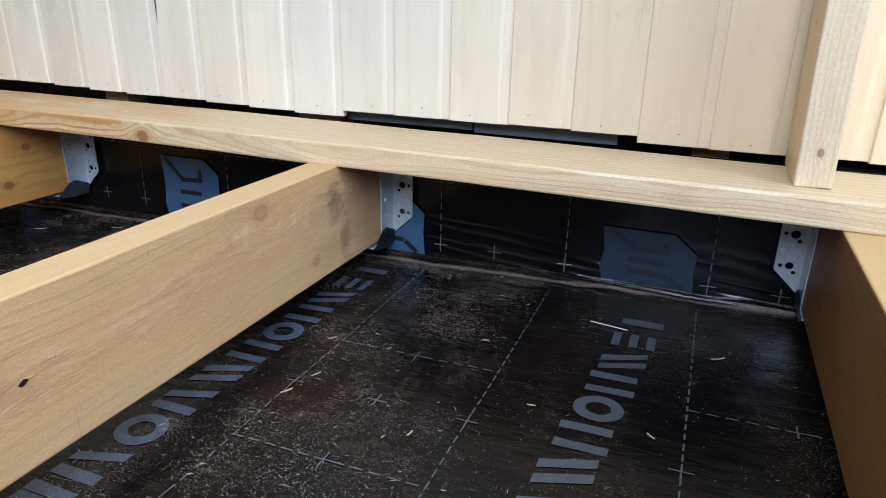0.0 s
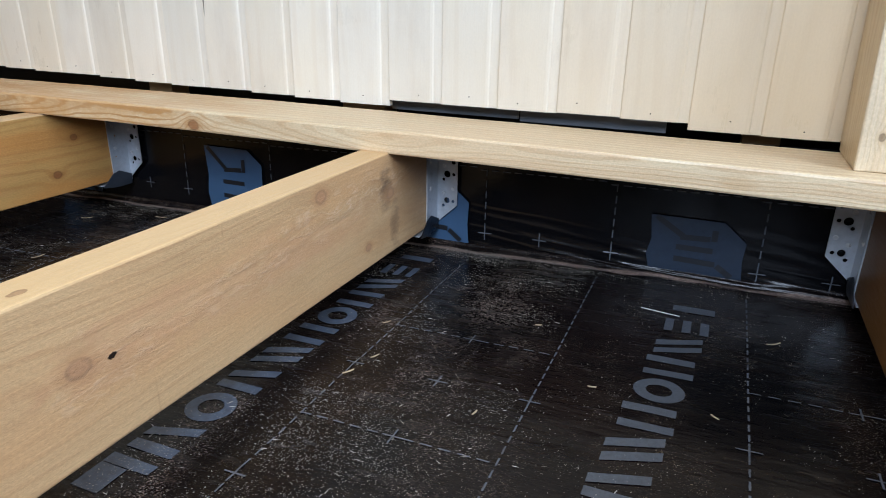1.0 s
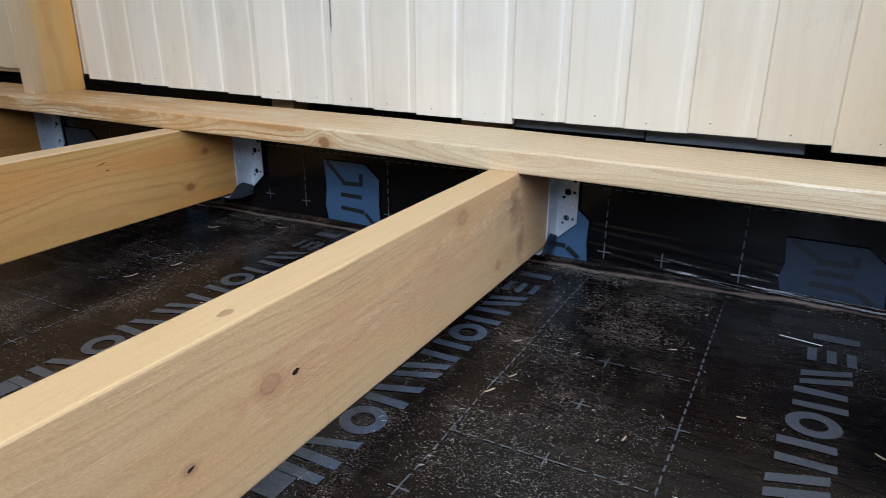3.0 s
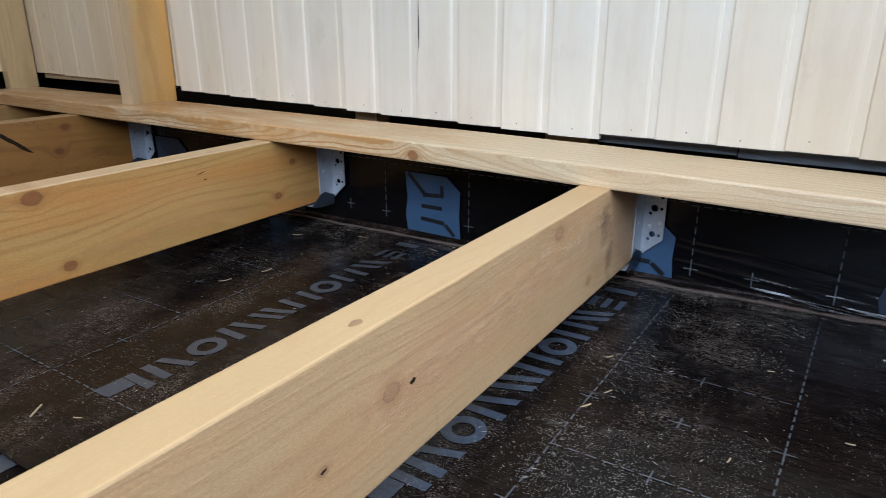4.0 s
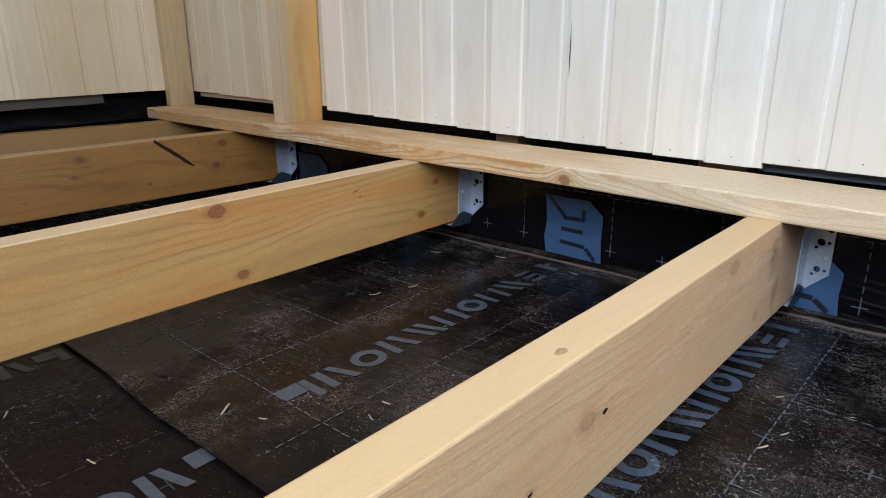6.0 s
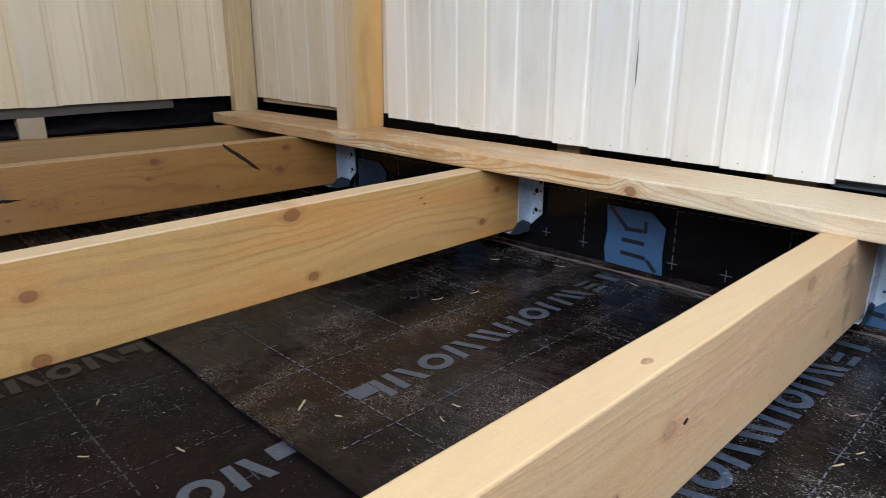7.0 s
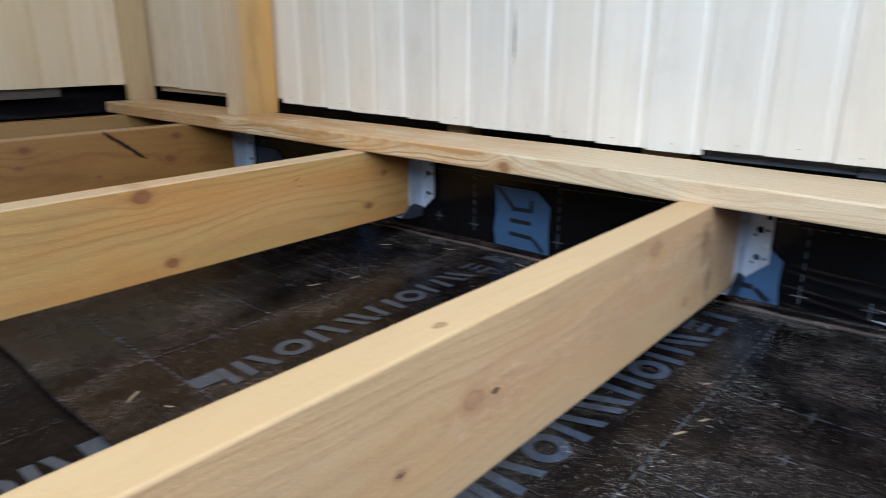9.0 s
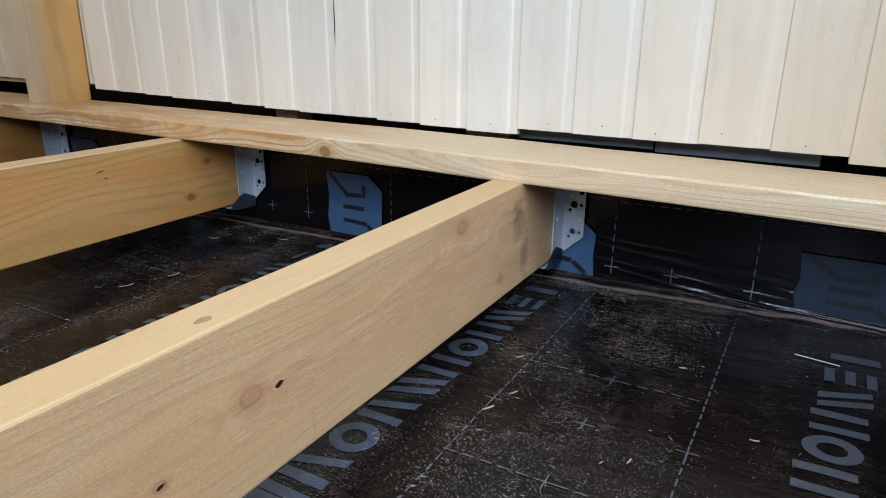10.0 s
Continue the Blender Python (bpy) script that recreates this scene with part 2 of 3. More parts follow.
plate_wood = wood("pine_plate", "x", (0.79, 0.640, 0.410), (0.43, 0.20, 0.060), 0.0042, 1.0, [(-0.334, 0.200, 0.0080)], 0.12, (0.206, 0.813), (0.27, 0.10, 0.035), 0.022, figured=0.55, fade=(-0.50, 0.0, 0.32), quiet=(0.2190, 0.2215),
                  # patches at -0.70 and -1.45 paint in the left end's shade and warm bounce
                  smudges_and_shade=[(0.43, 0.200, 0.022, 0.010, 0.45, (0.50, 0.30, 0.13)), (-0.70, 0.206, 0.45, 0.050, 0.75, (0.56, 0.275, 0.075)), (-1.45, 0.206, 0.75, 0.090, 0.95, (0.46, 0.215, 0.055)), (0.62, 0.222, 0.060, 0.002, 0.4, BROWN)])
stud_wood = wood("pine_stud", "z", (0.57, 0.350, 0.125), (0.43, 0.22, 0.062), 0.012, 0.6, [(0.62, -1.19, 0.008)], 0.9, (-1.30, 0.95), figured=0.3, edge_stain=(0.868, 0.985, -1.169))
pale_stud_wood = wood("planed_stud", "z", (0.72, 0.59, 0.40), (0.56, 0.40, 0.22), 0.004, 0.6, [(0.254, 0.563, 0.0035)], 0.3, (0.45, 0.95), (0.16, 0.09, 0.05), figured=0.5, smudges_and_shade=[(0.256, 0.563, 0.0045, 0.0035, 0.9, SOOT)])
corner_stud_wood = wood("corner_stud", "z", (0.56, 0.40, 0.20), (0.43, 0.27, 0.11), 0.006, 0.5, [], 0.6, (-1.9, 0.95), figured=0.3)
board_wood = wood("pale_board", "z", (0.80, 0.742, 0.625), (0.70, 0.595, 0.450), 0.015, 0.34, [], 0.34, (0.045, -0.035), wander=0.016, tinted=True, fuzzy=0.25, blush=0.30, blush_tint=(0.96, 0.92, 0.83), satin=(0.36, 0.50), varnish=0.16)
rough_wood = wood("rough_batten", "x", (0.46, 0.34, 0.20), (0.33, 0.21, 0.10), 0.008, 0.5, [], 0.5)


def membrane(name, dust, spec=0.22, gloss=0.27, relief_by=0.8, worn=(0.0095, 0.0056, 0.0048), bank=0.0):
    m = Nodes(name)
    x, y, z = m.xyz()
    p = m.vec(x, y, z)
    broad = m.noise(p, 5.0, 4.0, 0.6)
    fine = m.noise(m.vec(m.mul(x, 0.7), y, z), 520.0, 3.0, 0.75)
    speck = m.noise(p, 900.0, 1.0, 0.6)
    patch = m.noise(m.vec(m.mul(x, 3.2), m.mul(y, 1.5), z), 2.6, 6.0, 0.72)
    powder = m.mul(m.ramp(patch, 0.46, 0.70), m.ramp(fine, 0.50, 0.70))
    colour = m.mix(m.ramp(broad, 0.3, 0.7), (0.0026, 0.0026, 0.0032), worn)
    if bank:
        drift = m.noise(m.vec(m.mul(x, 7.0), m.mul(y, 22.0), z), 1.0, 4.0, 0.65)
        edge = m.add(y, m.mul(m.add(drift, -0.5), 0.016))
        heap = m.mul(m.mul(m.ramp(edge, 0.9855, 0.9895), m.ramp(edge, 0.9935, 0.998, 1.0, 0.0)), m.ramp(fine, 0.40, 0.62, 0.3, 1.0))
        powder = m.mul(powder, m.ramp(x, 0.10, 0.36, 1.7, 0.30))
        powder = m.math("MAXIMUM", powder, m.mul(heap, bank))
    colour = m.mix(m.mul(powder, dust), colour, (0.28, 0.205, 0.170))
    colour = m.mix(m.mul(m.mul(m.ramp(speck, 0.66, 0.72), m.ramp(patch, 0.42, 0.62, 0.15, 1.0)), dust), colour, (0.36, 0.30, 0.21))
    wrinkle = m.noise(m.vec(m.mul(x, 14.0), m.mul(y, 60.0), m.mul(z, 60.0)), 1.0, 4.0, 0.6)
    relief = m.add(wrinkle, m.mul(m.noise(p, 70.0, 3.0), 0.35))
    m.bump(relief, relief_by, 0.003)
    return m.done(colour, m.add(m.ramp(wrinkle, 0.3, 0.7, gloss, gloss + 0.13), m.mul(powder, 0.3 * dust)), 0.0, spec)


film_black = membrane("black_membrane", 0.62, 0.15, 0.17, 0.5, (0.0080, 0.0048, 0.0044), bank=1.6)
film_clean = membrane("clean_membrane", 0.03, 0.30, 0.12, 0.10, (0.0030, 0.0031, 0.0042))
film_under = membrane("under_membrane", 0.15, 0.07, 0.30, worn=(0.0085, 0.0046, 0.0046))


def plain(name, colour, rough, metal=0.0, vary=0.15, scale=40.0, relief=0.2, spec=0.5):
    m = Nodes(name)
    x, y, z = m.xyz()
    p = m.vec(x, y, z)
    n = m.noise(p, scale, 4.0, 0.6)
    dark = tuple(v * (1 - vary) for v in colour)
    m.bump(m.noise(p, scale * 6, 2.0), relief, 0.0008)
    return m.done(m.mix(n, dark, colour), m.ramp(n, 0.3, 0.7, rough * 0.85, rough * 1.1), metal, spec)


print_grey = plain("printed_grey", (0.095, 0.108, 0.130), 0.42, 0, 0.85, 260.0)
print_blue = plain("printed_blue", (0.045, 0.098, 0.185), 0.40, 0, 0.25, 60.0)
# darker copy of the blue ink: faded print, and the far left plaque's shade
print_faded_shaded = plain("printed_faded_shaded_blue", (0.020, 0.036, 0.064), 0.38, 0, 0.5, 90.0)
print_dark = plain("printed_dark", (0.012, 0.014, 0.018), 0.35)
line_grey = plain("printed_line", (0.12, 0.135, 0.16), 0.45, 0, 0.9, 240.0)
line_faint = plain("printed_line_faint", (0.055, 0.058, 0.068), 0.5, 0, 0.9, 240.0)
# grey ink with the bluish sheen beside joist a painted in
print_sheen = plain("printed_grey_sheen", (0.086, 0.114, 0.165), 0.36, 0, 0.9, 150.0)
# darker copy of the grey ink for the row lying in shade
print_shaded = plain("printed_grey_shaded", (0.040, 0.040, 0.044), 0.45, 0, 0.8, 220.0)
steel = plain("galvanised_steel", (0.66, 0.72, 0.79), 0.34, 0.50, 0.35, 130.0, 0.25)
nail_steel = plain("nail_steel", (0.72, 0.75, 0.78), 0.30, 0.4, 0.1)
dark_nail = plain("rusty_nail", (0.10, 0.07, 0.05), 0.6, 0.3)
grey_film = plain("grey_film", (0.19, 0.205, 0.225), 0.35, 0, 0.4, 14.0)
bunched_film = plain("bunched_film", (0.006, 0.006, 0.008), 0.30, 0, 0.4, 50.0)
lath_film = plain("lath_film", (0.12, 0.095, 0.070), 0.8, 0, 0.5, 25.0, spec=0.2)
flap_film = plain("flap_film", (0.045, 0.055, 0.072), 0.32, 0, 0.4, 50.0)
dark_void = plain("dark_membrane_wall", (0.012, 0.012, 0.014), 0.4)
dark_wood = plain("dark_wood", (0.020, 0.013, 0.009), 0.95, spec=0.08)
smear = plain("smear", (0.034, 0.022, 0.014), 0.9, 0, 0.6, 120.0, spec=0.08)
knot_top = plain("knot_top", (0.47, 0.285, 0.14), 0.6, 0, 0.4, 300.0)
sd = Nodes("sawdust")
island = sd.tree.nodes.new("ShaderNodeNewGeometry").outputs["Random Per Island"]
sawdust_mat = sd.done(sd.mix(sd.ramp(island, 0.0, 1.0), (0.07, 0.058, 0.046), (0.58, 0.54, 0.47)), 0.8)
chip_mat = plain("wood_chip", (0.52, 0.40, 0.25), 0.7, 0, 0.4, 200.0)
straw_mat = plain("white_straw", (0.80, 0.80, 0.76), 0.5)
slab_mat = plain("subfloor_board", (0.10, 0.08, 0.06), 0.8)
room_wall = plain("room_wall", (0.30, 0.24, 0.17), 0.7, 0, 0.2, 6.0)
room_ceiling = plain("room_ceiling", (0.66, 0.63, 0.58), 0.8, 0, 0.15, 6.0)

# ---- mesh helpers ----


def mesh_object(name, bm, material, parent=None, label="", smooth=False, closed=True):
    me = bpy.data.meshes.new(name)
    if closed:
        bmesh.ops.recalc_face_normals(bm, faces=bm.faces)
    bm.to_mesh(me)
    bm.free()
    me.materials.append(material)
    if smooth:
        for p in me.polygons:
            p.use_smooth = True
    ob = new(name, me)
    if parent is not None:
        ob.parent = parent
    if label:
        ob["label"] = label
    return ob


part = mesh_object


def box(bm, x0, x1, y0, y1, z0, z1, bevel=0.0, worn=0.0, cuts=0):
    """A bevelled bar; worn: unevenness of its long edges."""
    r = bmesh.ops.create_cube(bm, size=1)
    vs = r["verts"]
    for v in vs:
        v.co = Vector(((x0 + x1) / 2 + v.co.x * (x1 - x0), (y0 + y1) / 2 + v.co.y * (y1 - y0), (z0 + z1) / 2 + v.co.z * (z1 - z0)))
    if cuts:
        lens = (x1 - x0, y1 - y0, z1 - z0)
        axis = lens.index(max(lens))
        es = [e for e in bm.edges if e.verts[0] in vs and abs((e.verts[0].co - e.verts[1].co)[axis]) > 0.9 * lens[axis]]
        bmesh.ops.subdivide_edges(bm, edges=es, cuts=cuts, use_grid_fill=False)
    if bevel:
        es = [e for e in bm.edges if len(e.link_faces) == 2 and e.calc_face_angle(0) > 1.0]
        bmesh.ops.bevel(bm, geom=es, offset=bevel, segments=2, affect="EDGES", profile=0.5)
    if worn:
        for v in bm.verts:
            v.co += Vector((noise.noise(v.co * 9.0), noise.noise(v.co * 9.0 + Vector((5, 1, 2))), noise.noise(v.co * 9.0 + Vector((1, 7, 3))))) * worn
    return bm


def bar(name, material, x0, x1, y0, y1, z0, z1, bevel=0.002, worn=0.0, cuts=0, parent=None, label=""):
    return mesh_object(name, box(bmesh.new(), x0, x1, y0, y1, z0, z1, bevel, worn, cuts), material, parent, label)


# ---- the room ----
TOP, LOW = 0.190, 0.045
bar("floor", slab_mat, -2.06, 1.82, -1.52, 1.06, -0.16, -0.06, 0)
tagged(bpy.data.objects["floor"], "dark sub-floor boarding under black membrane", "floor", kind="structure")
wall_north = bar("wall_north", dark_void, -2.06, 1.82, 1.12, 1.16, -0.06, 2.6, 0)
tagged(wall_north, "wall clad with pale vertical tongue-and-groove boards", "wall", kind="structure")
wall_west = bar("wall_west", dark_void, -2.06, -2.02, -1.52, 1.12, -0.06, 2.6, 0)
tagged(wall_west, "side wall clad with pale vertical boards over black film", "wall", kind="structure")


def wall_with_window(name, along, place, thick, lo, hi, w0, w1, z0, z1):
    bm = bmesh.new()
    for a0, a1, h0, h1 in ((lo, w0, -0.06, 2.6), (w1, hi, -0.06, 2.6), (w0, w1, -0.06, z0), (w0, w1, z1, 2.6)):
        if along == "x":
            box(bm, a0, a1, place, place + thick, h0, h1)
        else:
            box(bm, place, place + thick, a0, a1, h0, h1)
    return tagged(mesh_object(name, bm, room_wall), "plain wooden wall with an open window hole", "wall", kind="structure")


wall_with_window("wall_south", "x", -1.52, 0.12, -2.06, 1.82, -0.08, 1.08, 0.92, 2.18)
wall_with_window("wall_east", "y", 1.70, 0.12, -1.40, 1.12, -0.24, 0.88, 0.55, 1.65)
tagged(bar("ceiling", room_ceiling, -2.06, 1.82, -1.52, 1.16, 2.6, 2.66, 0), "plain wooden ceiling", "ceiling", kind="structure")

# ---- membrane sheets ----
RIM, FOLD = 1.005, 0.013


def ground(x):
    return 0.002 + 0.021 * min(max(x, -1.3), 0.66)


def sheet(x, s, lift=0.0):
    """A place on the membrane that lies on the floor and turns up the rim: x along the wall, s across the sheet."""
    bend = RIM - FOLD
    z0 = ground(x)
    wave = 0.0016 * noise.noise(Vector((x * 7, s * 9, 0.3))) + 0.0008 * noise.noise(Vector((x * 25, s * 60, 2.3)))
    crumple = 0.0
    if s > bend - 0.02:
        h = s - bend
        amp = min(max((0.10 - h) / 0.07, 0), 1) * (1.0 if x > 0.02 else 0.35)
        crumple = amp * 0.0036 * abs(noise.noise(Vector((x * 4.0 + 3, h * 55 + x * 9, 1.7))))
        if x > 0.03:
            for top, fall, high in ((0.075, 0.13, 0.0012), (0.060, 0.17, 0.0018), (0.048, 0.075, 0.0014), (0.036, 0.10, 0.0018), (0.085, 0.10, 0.0010), (0.024, 0.03, 0.0016)):
                off = (h - top + fall * (x - 0.05) + 0.006 * noise.noise(Vector((x * 6, top * 50, 4.1)))) / 0.0030
                crumple += 1.7 * high * math.exp(-off * off) * (0.5 + 0.5 * noise.noise(Vector((x * 5, top * 90, 8.0)))) * min(1, (x - 0.03) / 0.06)
    if s < bend:
        return Vector((x, s, z0 + wave + crumple + lift))
    arc = FOLD * math.pi / 2
    if s < bend + arc:
        a = (s - bend) / FOLD
        r = FOLD - lift - crumple
        return Vector((x, bend + r * math.sin(a), z0 + FOLD - r * math.cos(a) + wave * (1 - a / 1.571)))
    return Vector((x, RIM - lift - crumple - 0.3 * wave, z0 + FOLD + (s - bend - arc)))


def rim_s(z, x):
    """The sheet coordinate of a height on the rim."""
    return RIM - FOLD + FOLD * math.pi / 2 + z - ground(x) - FOLD


def grid(bm, xs, ss, where):
    rows = [[bm.verts.new(where(x, s)) for x in xs] for s in ss]
    for r0, r1 in zip(rows, rows[1:]):
        for a, b, c, d in zip(r0, r0[1:], r1[1:], r1):
            bm.faces.new((a, b, c, d))


EDGE = 0.195
xs = list(np.linspace(-1.99, -0.8, 60)) + list(np.linspace(-0.79, 0.75, 170)) + list(np.linspace(0.78, 1.69, 40))
ss = list(np.linspace(EDGE, 0.9, 90)) + list(np.linspace(0.905, 0.975, 12)) + list(np.linspace(0.978, 1.085, 70)) + list(np.linspace(1.09, 1.20, 12))
bm = bmesh.new()
grid(bm, xs, ss, lambda x, s: sheet(x, s) + Vector((0, 0, 0.004 * max(0, 1 - (s - EDGE) / 0.05))) + Vector((0, 0.006 * noise.noise(Vector((x * 5, 0, 0))) * max(0, 1 - (s - EDGE) / 0.1), 0)))
sheet_a = tagged(mesh_object("membrane_sheet", bm, film_black, smooth=True, closed=False), "dusty black membrane with blue print, turned up the rim", "membrane")
sheet_a.data.materials.append(film_clean)
for p in sheet_a.data.polygons:
    p.material_index = 1 if p.center.z > ground(p.center.x) + FOLD * 0.9 else 0
mod = sheet_a.modifiers.new("thick", "SOLIDIFY")
mod.thickness, mod.offset = 0.0025, -1
bm = bmesh.new()
grid(bm, list(np.linspace(-1.99, -1.0, 40)) + list(np.linspace(-0.98, 0.75, 120)) + list(np.linspace(0.78, 1.69, 30)), list(np.linspace(-1.39, -0.4, 24)) + list(np.linspace(-0.38, 0.24, 70)), lambda x, s: sheet(x, s) - Vector((0, 0, 0.003)))
sheet_b = tagged(mesh_object("membrane_sheet", bm, film_under, smooth=True, closed=False), "black waterproofing membrane lapped under the next sheet, dusty", "membrane")

LIFT = 0.0008


def raised(x, s, lift=0.0):
    return sheet(x, s, lift + 0.0010)



def mark(bm, x0, x1, s0, s1, lift=LIFT, where=sheet):
    nx, ns = max(1, round(abs(x1 - x0) / 0.008)), max(1, round(abs(s1 - s0) / 0.008))
    grid(bm, list(np.linspace(x0, x1, nx + 1)), list(np.linspace(s0, s1, ns + 1)), lambda x, s: where(x, s, lift))


def ring(bm, cx, cs, rx, rs, stroke, lift=LIFT, where=sheet, n=24):
    inner, outer = [], []
    for i in range(n):
        a = 2 * math.pi * i / n
        inner.append(bm.verts.new(where(cx + (rx - stroke) * math.cos(a), cs + (rs - stroke) * math.sin(a), lift)))
        outer.append(bm.verts.new(where(cx + rx * math.cos(a), cs + rs * math.sin(a), lift)))
    for i in range(n):
        j = (i + 1) % n
        bm.faces.new((inner[i], inner[j], outer[j], outer[i]))


def slant(bm, x0, x1, s0, s1, wide, where):
    """A straight stroke from (x0, s0) to (x1, s1)."""
    n = 6
    rows = []
    for i in range(n + 1):
        x, c = x0 + (x1 - x0) * i / n, s0 + (s1 - s0) * i / n
        rows.append([bm.verts.new(where(x, c - wide / 2, LIFT)), bm.verts.new(where(x, c + wide / 2, LIFT))])
    for a, b in zip(rows, rows[1:]):
        bm.faces.new((a[0], b[0], b[1], a[1]))


KINDS = ("single", "triple", "slants", "double", "ring", "double", "slants", "wedge", "ring", "wedge", "foot")


def printed_row(parent, cx, lean, s_first, pitch, count, offset=0, back=False, where=sheet, tall=0.051, ink=None):
    """A row of plain printed shapes: rings, bars, slanted strokes and wedges."""
    for i in range(count):
        kind = KINDS[(len(KINDS) - 1 - i - offset if back else i + offset) % len(KINDS)]
        s = s_first + pitch * (i + 0.5)
        c = cx + lean * (s - 0.6)
        w, lo, hi, t = abs(pitch) * 0.80, c - tall / 2, c + tall / 2, 0.0125
        bm = bmesh.new()
        if kind == "ring":
            ring(bm, c, s, tall / 2, w / 2 * 1.1, t, where=where)
        elif kind == "single":
            mark(bm, lo, hi, s - t * 0.7, s + t * 0.7, where=where)
        elif kind == "foot":
            mark(bm, lo, hi, s + w / 2 - t, s + w / 2, where=where)
            mark(bm, lo, c + 0.004, s - w / 2, s + w / 2 - t - 0.001, where=where)
        elif kind == "triple":
            for f in (-1, 0, 1):
                mark(bm, c + f * (tall - 0.010) / 2 - 0.005, c + f * (tall - 0.010) / 2 + 0.005, s - w * 0.4, s + w * 0.4, where=where)
        elif kind == "double":
            for f in (-1, 1):
                mark(bm, lo, hi, s + f * (w - t) / 2 - t / 2, s + f * (w - t) / 2 + t / 2, where=where)
        elif kind == "slants":
            for f in (-1, 1):
                slant(bm, lo, hi, s + f * w * 0.24 - w * 0.2, s + f * w * 0.24 + w * 0.2, t, where)
        else:
            mark(bm, lo, hi, s - w / 2, s - w / 2 + t, where=where)
            slant(bm, lo, hi, s + w * 0.05, s + w * 0.40, t, where)
        part("printed_shape", bm, ink or print_grey, parent, closed=False)


def dashes(bm, x0, s0, x1, s1, where=sheet, dash=0.011, gap=0.006, wide=0.0018):
    n = max(1, int(math.hypot(x1 - x0, s1 - s0) / (dash + gap)))
    for i in range(n):
        f, g = i / n, (i + dash / (dash + gap)) / n
        if abs(x1 - x0) > abs(s1 - s0):
            mark(bm, x0 + (x1 - x0) * f, x0 + (x1 - x0) * g, s0 - wide / 2, s0 + wide / 2, where=where)
        else:
            mark(bm, x0 - wide / 2, x0 + wide / 2, s0 + (s1 - s0) * f, s0 + (s1 - s0) * g, where=where)


def cross(bm, x, s, where=sheet, arm=0.011, wide=0.0018):
    mark(bm, x - arm, x + arm, s - wide / 2, s + wide / 2, where=where)
    mark(bm, x - wide / 2, x + wide / 2, s - arm, s + arm, lift=LIFT + 0.0003, where=where)


printed_row(sheet_a, 0.380, 0.10, 0.921, -0.0535, 11)
printed_row(sheet_a, -0.013, 0.03, 0.957, -0.0560, 11, ink=print_sheen)
printed_row(sheet_a, -0.418, -0.045, 0.975, -0.0605, 11)
bm = bmesh.new()
for k in range(-7, 4):
    lx = 0.072 + 0.2 * k
    dashes(bm, lx, EDGE + 0.02, lx, 0.965)
    rx = lx + (0.010 if k >= 0 else -0.003)
    dashes(bm, rx, rim_s(0.022, lx), rx, rim_s(0.18, lx), where=raised)
    cross(bm, lx, 0.41), cross(bm, lx, 0.61), cross(bm, rx, rim_s(0.034, lx), where=raised)
    dashes(bm, lx, 0.315, lx + 0.2, 0.315)
    cross(bm, lx + 0.1, 0.315)
    if k % 2 == 0:
        for s in (0.507, 0.712):
            dashes(bm, lx, s, lx + 0.2, s)
            cross(bm, lx + 0.1, s)
        cross(bm, lx + 0.1, 0.61), cross(bm, lx + 0.1, rim_s(0.034, lx), where=raised)
    dashes(bm, lx, rim_s(0.137, lx), lx + 0.2, rim_s(0.135, lx), where=raised)
tagged(part("printed_grid", bm, line_grey, sheet_a, closed=False), kind="stuff")


def logo(cx, z_top, z_low, ink):
    """A printed eight-sided plaque with a dark bar and stripe, on the upturned sheet."""
    w = 0.0645
    zl = max(z_low, ground(cx) + FOLD * 0.9)
    tall = z_top - zl
    outline = [(-w + 0.004, zl), (-w - 0.001, zl + tall * 0.25), (-w + 0.004, zl + tall * 0.55), (-w, z_top), (w - 0.031, z_top), (w, z_top - 0.026), (w - 0.002, zl + tall * 0.35), (w + 0.001, zl)]
    bm = bmesh.new()
    vs = [bm.verts.new((cx + a, RIM - 0.0042, z)) for a, z in outline]
    bm.faces.new(vs)
    plaque = part("printed_plaque", bm, ink, sheet_a)
    strokes = ((0.06, 0.02, 0.36, 0.33, 0.008), (0.33, 0.35, 0.64, 0.33, 0.008), (0.68, 0.16, 0.68, 0.36, 0.008), (0.30, 0.54, 0.68, 0.54, 0.008), (0.29, 0.76, 0.72, 0.78, 0.008), (0.74, 0.80, 0.90, 0.97, 0.008))
    for k, (u0, v0, u1, v1, t) in enumerate(strokes):
        a0, b0, a1, b1 = (2 * u0 - 1) * w, z_top - v0 * tall, (2 * u1 - 1) * w, z_top - v1 * tall
        d = Vector((a1 - a0, b1 - b0)).normalized() * t / 2
        n = Vector((-d.y, d.x))
        q = [(a0 + n.x, b0 + n.y), (a1 + n.x, b1 + n.y), (a1 - n.x, b1 - n.y), (a0 - n.x, b0 - n.y)]
        bm = bmesh.new()
        bm.faces.new([bm.verts.new((cx + a, RIM - 0.0050 - 0.0001 * k, b)) for a, b in q])
        part("printed_bar", bm, print_dark, plaque)


for cx, zt, zl, ink in ((0.398, 0.102, 0.0, print_faded_shaded), (-0.010, 0.108, 0.0, print_blue), (-0.4135, 0.125, 0.0, print_blue), (-0.83, 0.12, 0.0, print_blue), (-1.245, 0.12, 0.0, print_faded_shaded)):
    logo(cx, zt, zl, ink)


def under(x, s, lift=0.0):
    return sheet(x, s, lift - 0.003)


printed_row(sheet_b, -0.369, 0.0, 0.222, -0.054, 11, back=True, where=under)
printed_row(sheet_b, -0.779, 0.0, 0.193, -0.050, 11, back=True, where=under, ink=print_shaded)
bm = bmesh.new()
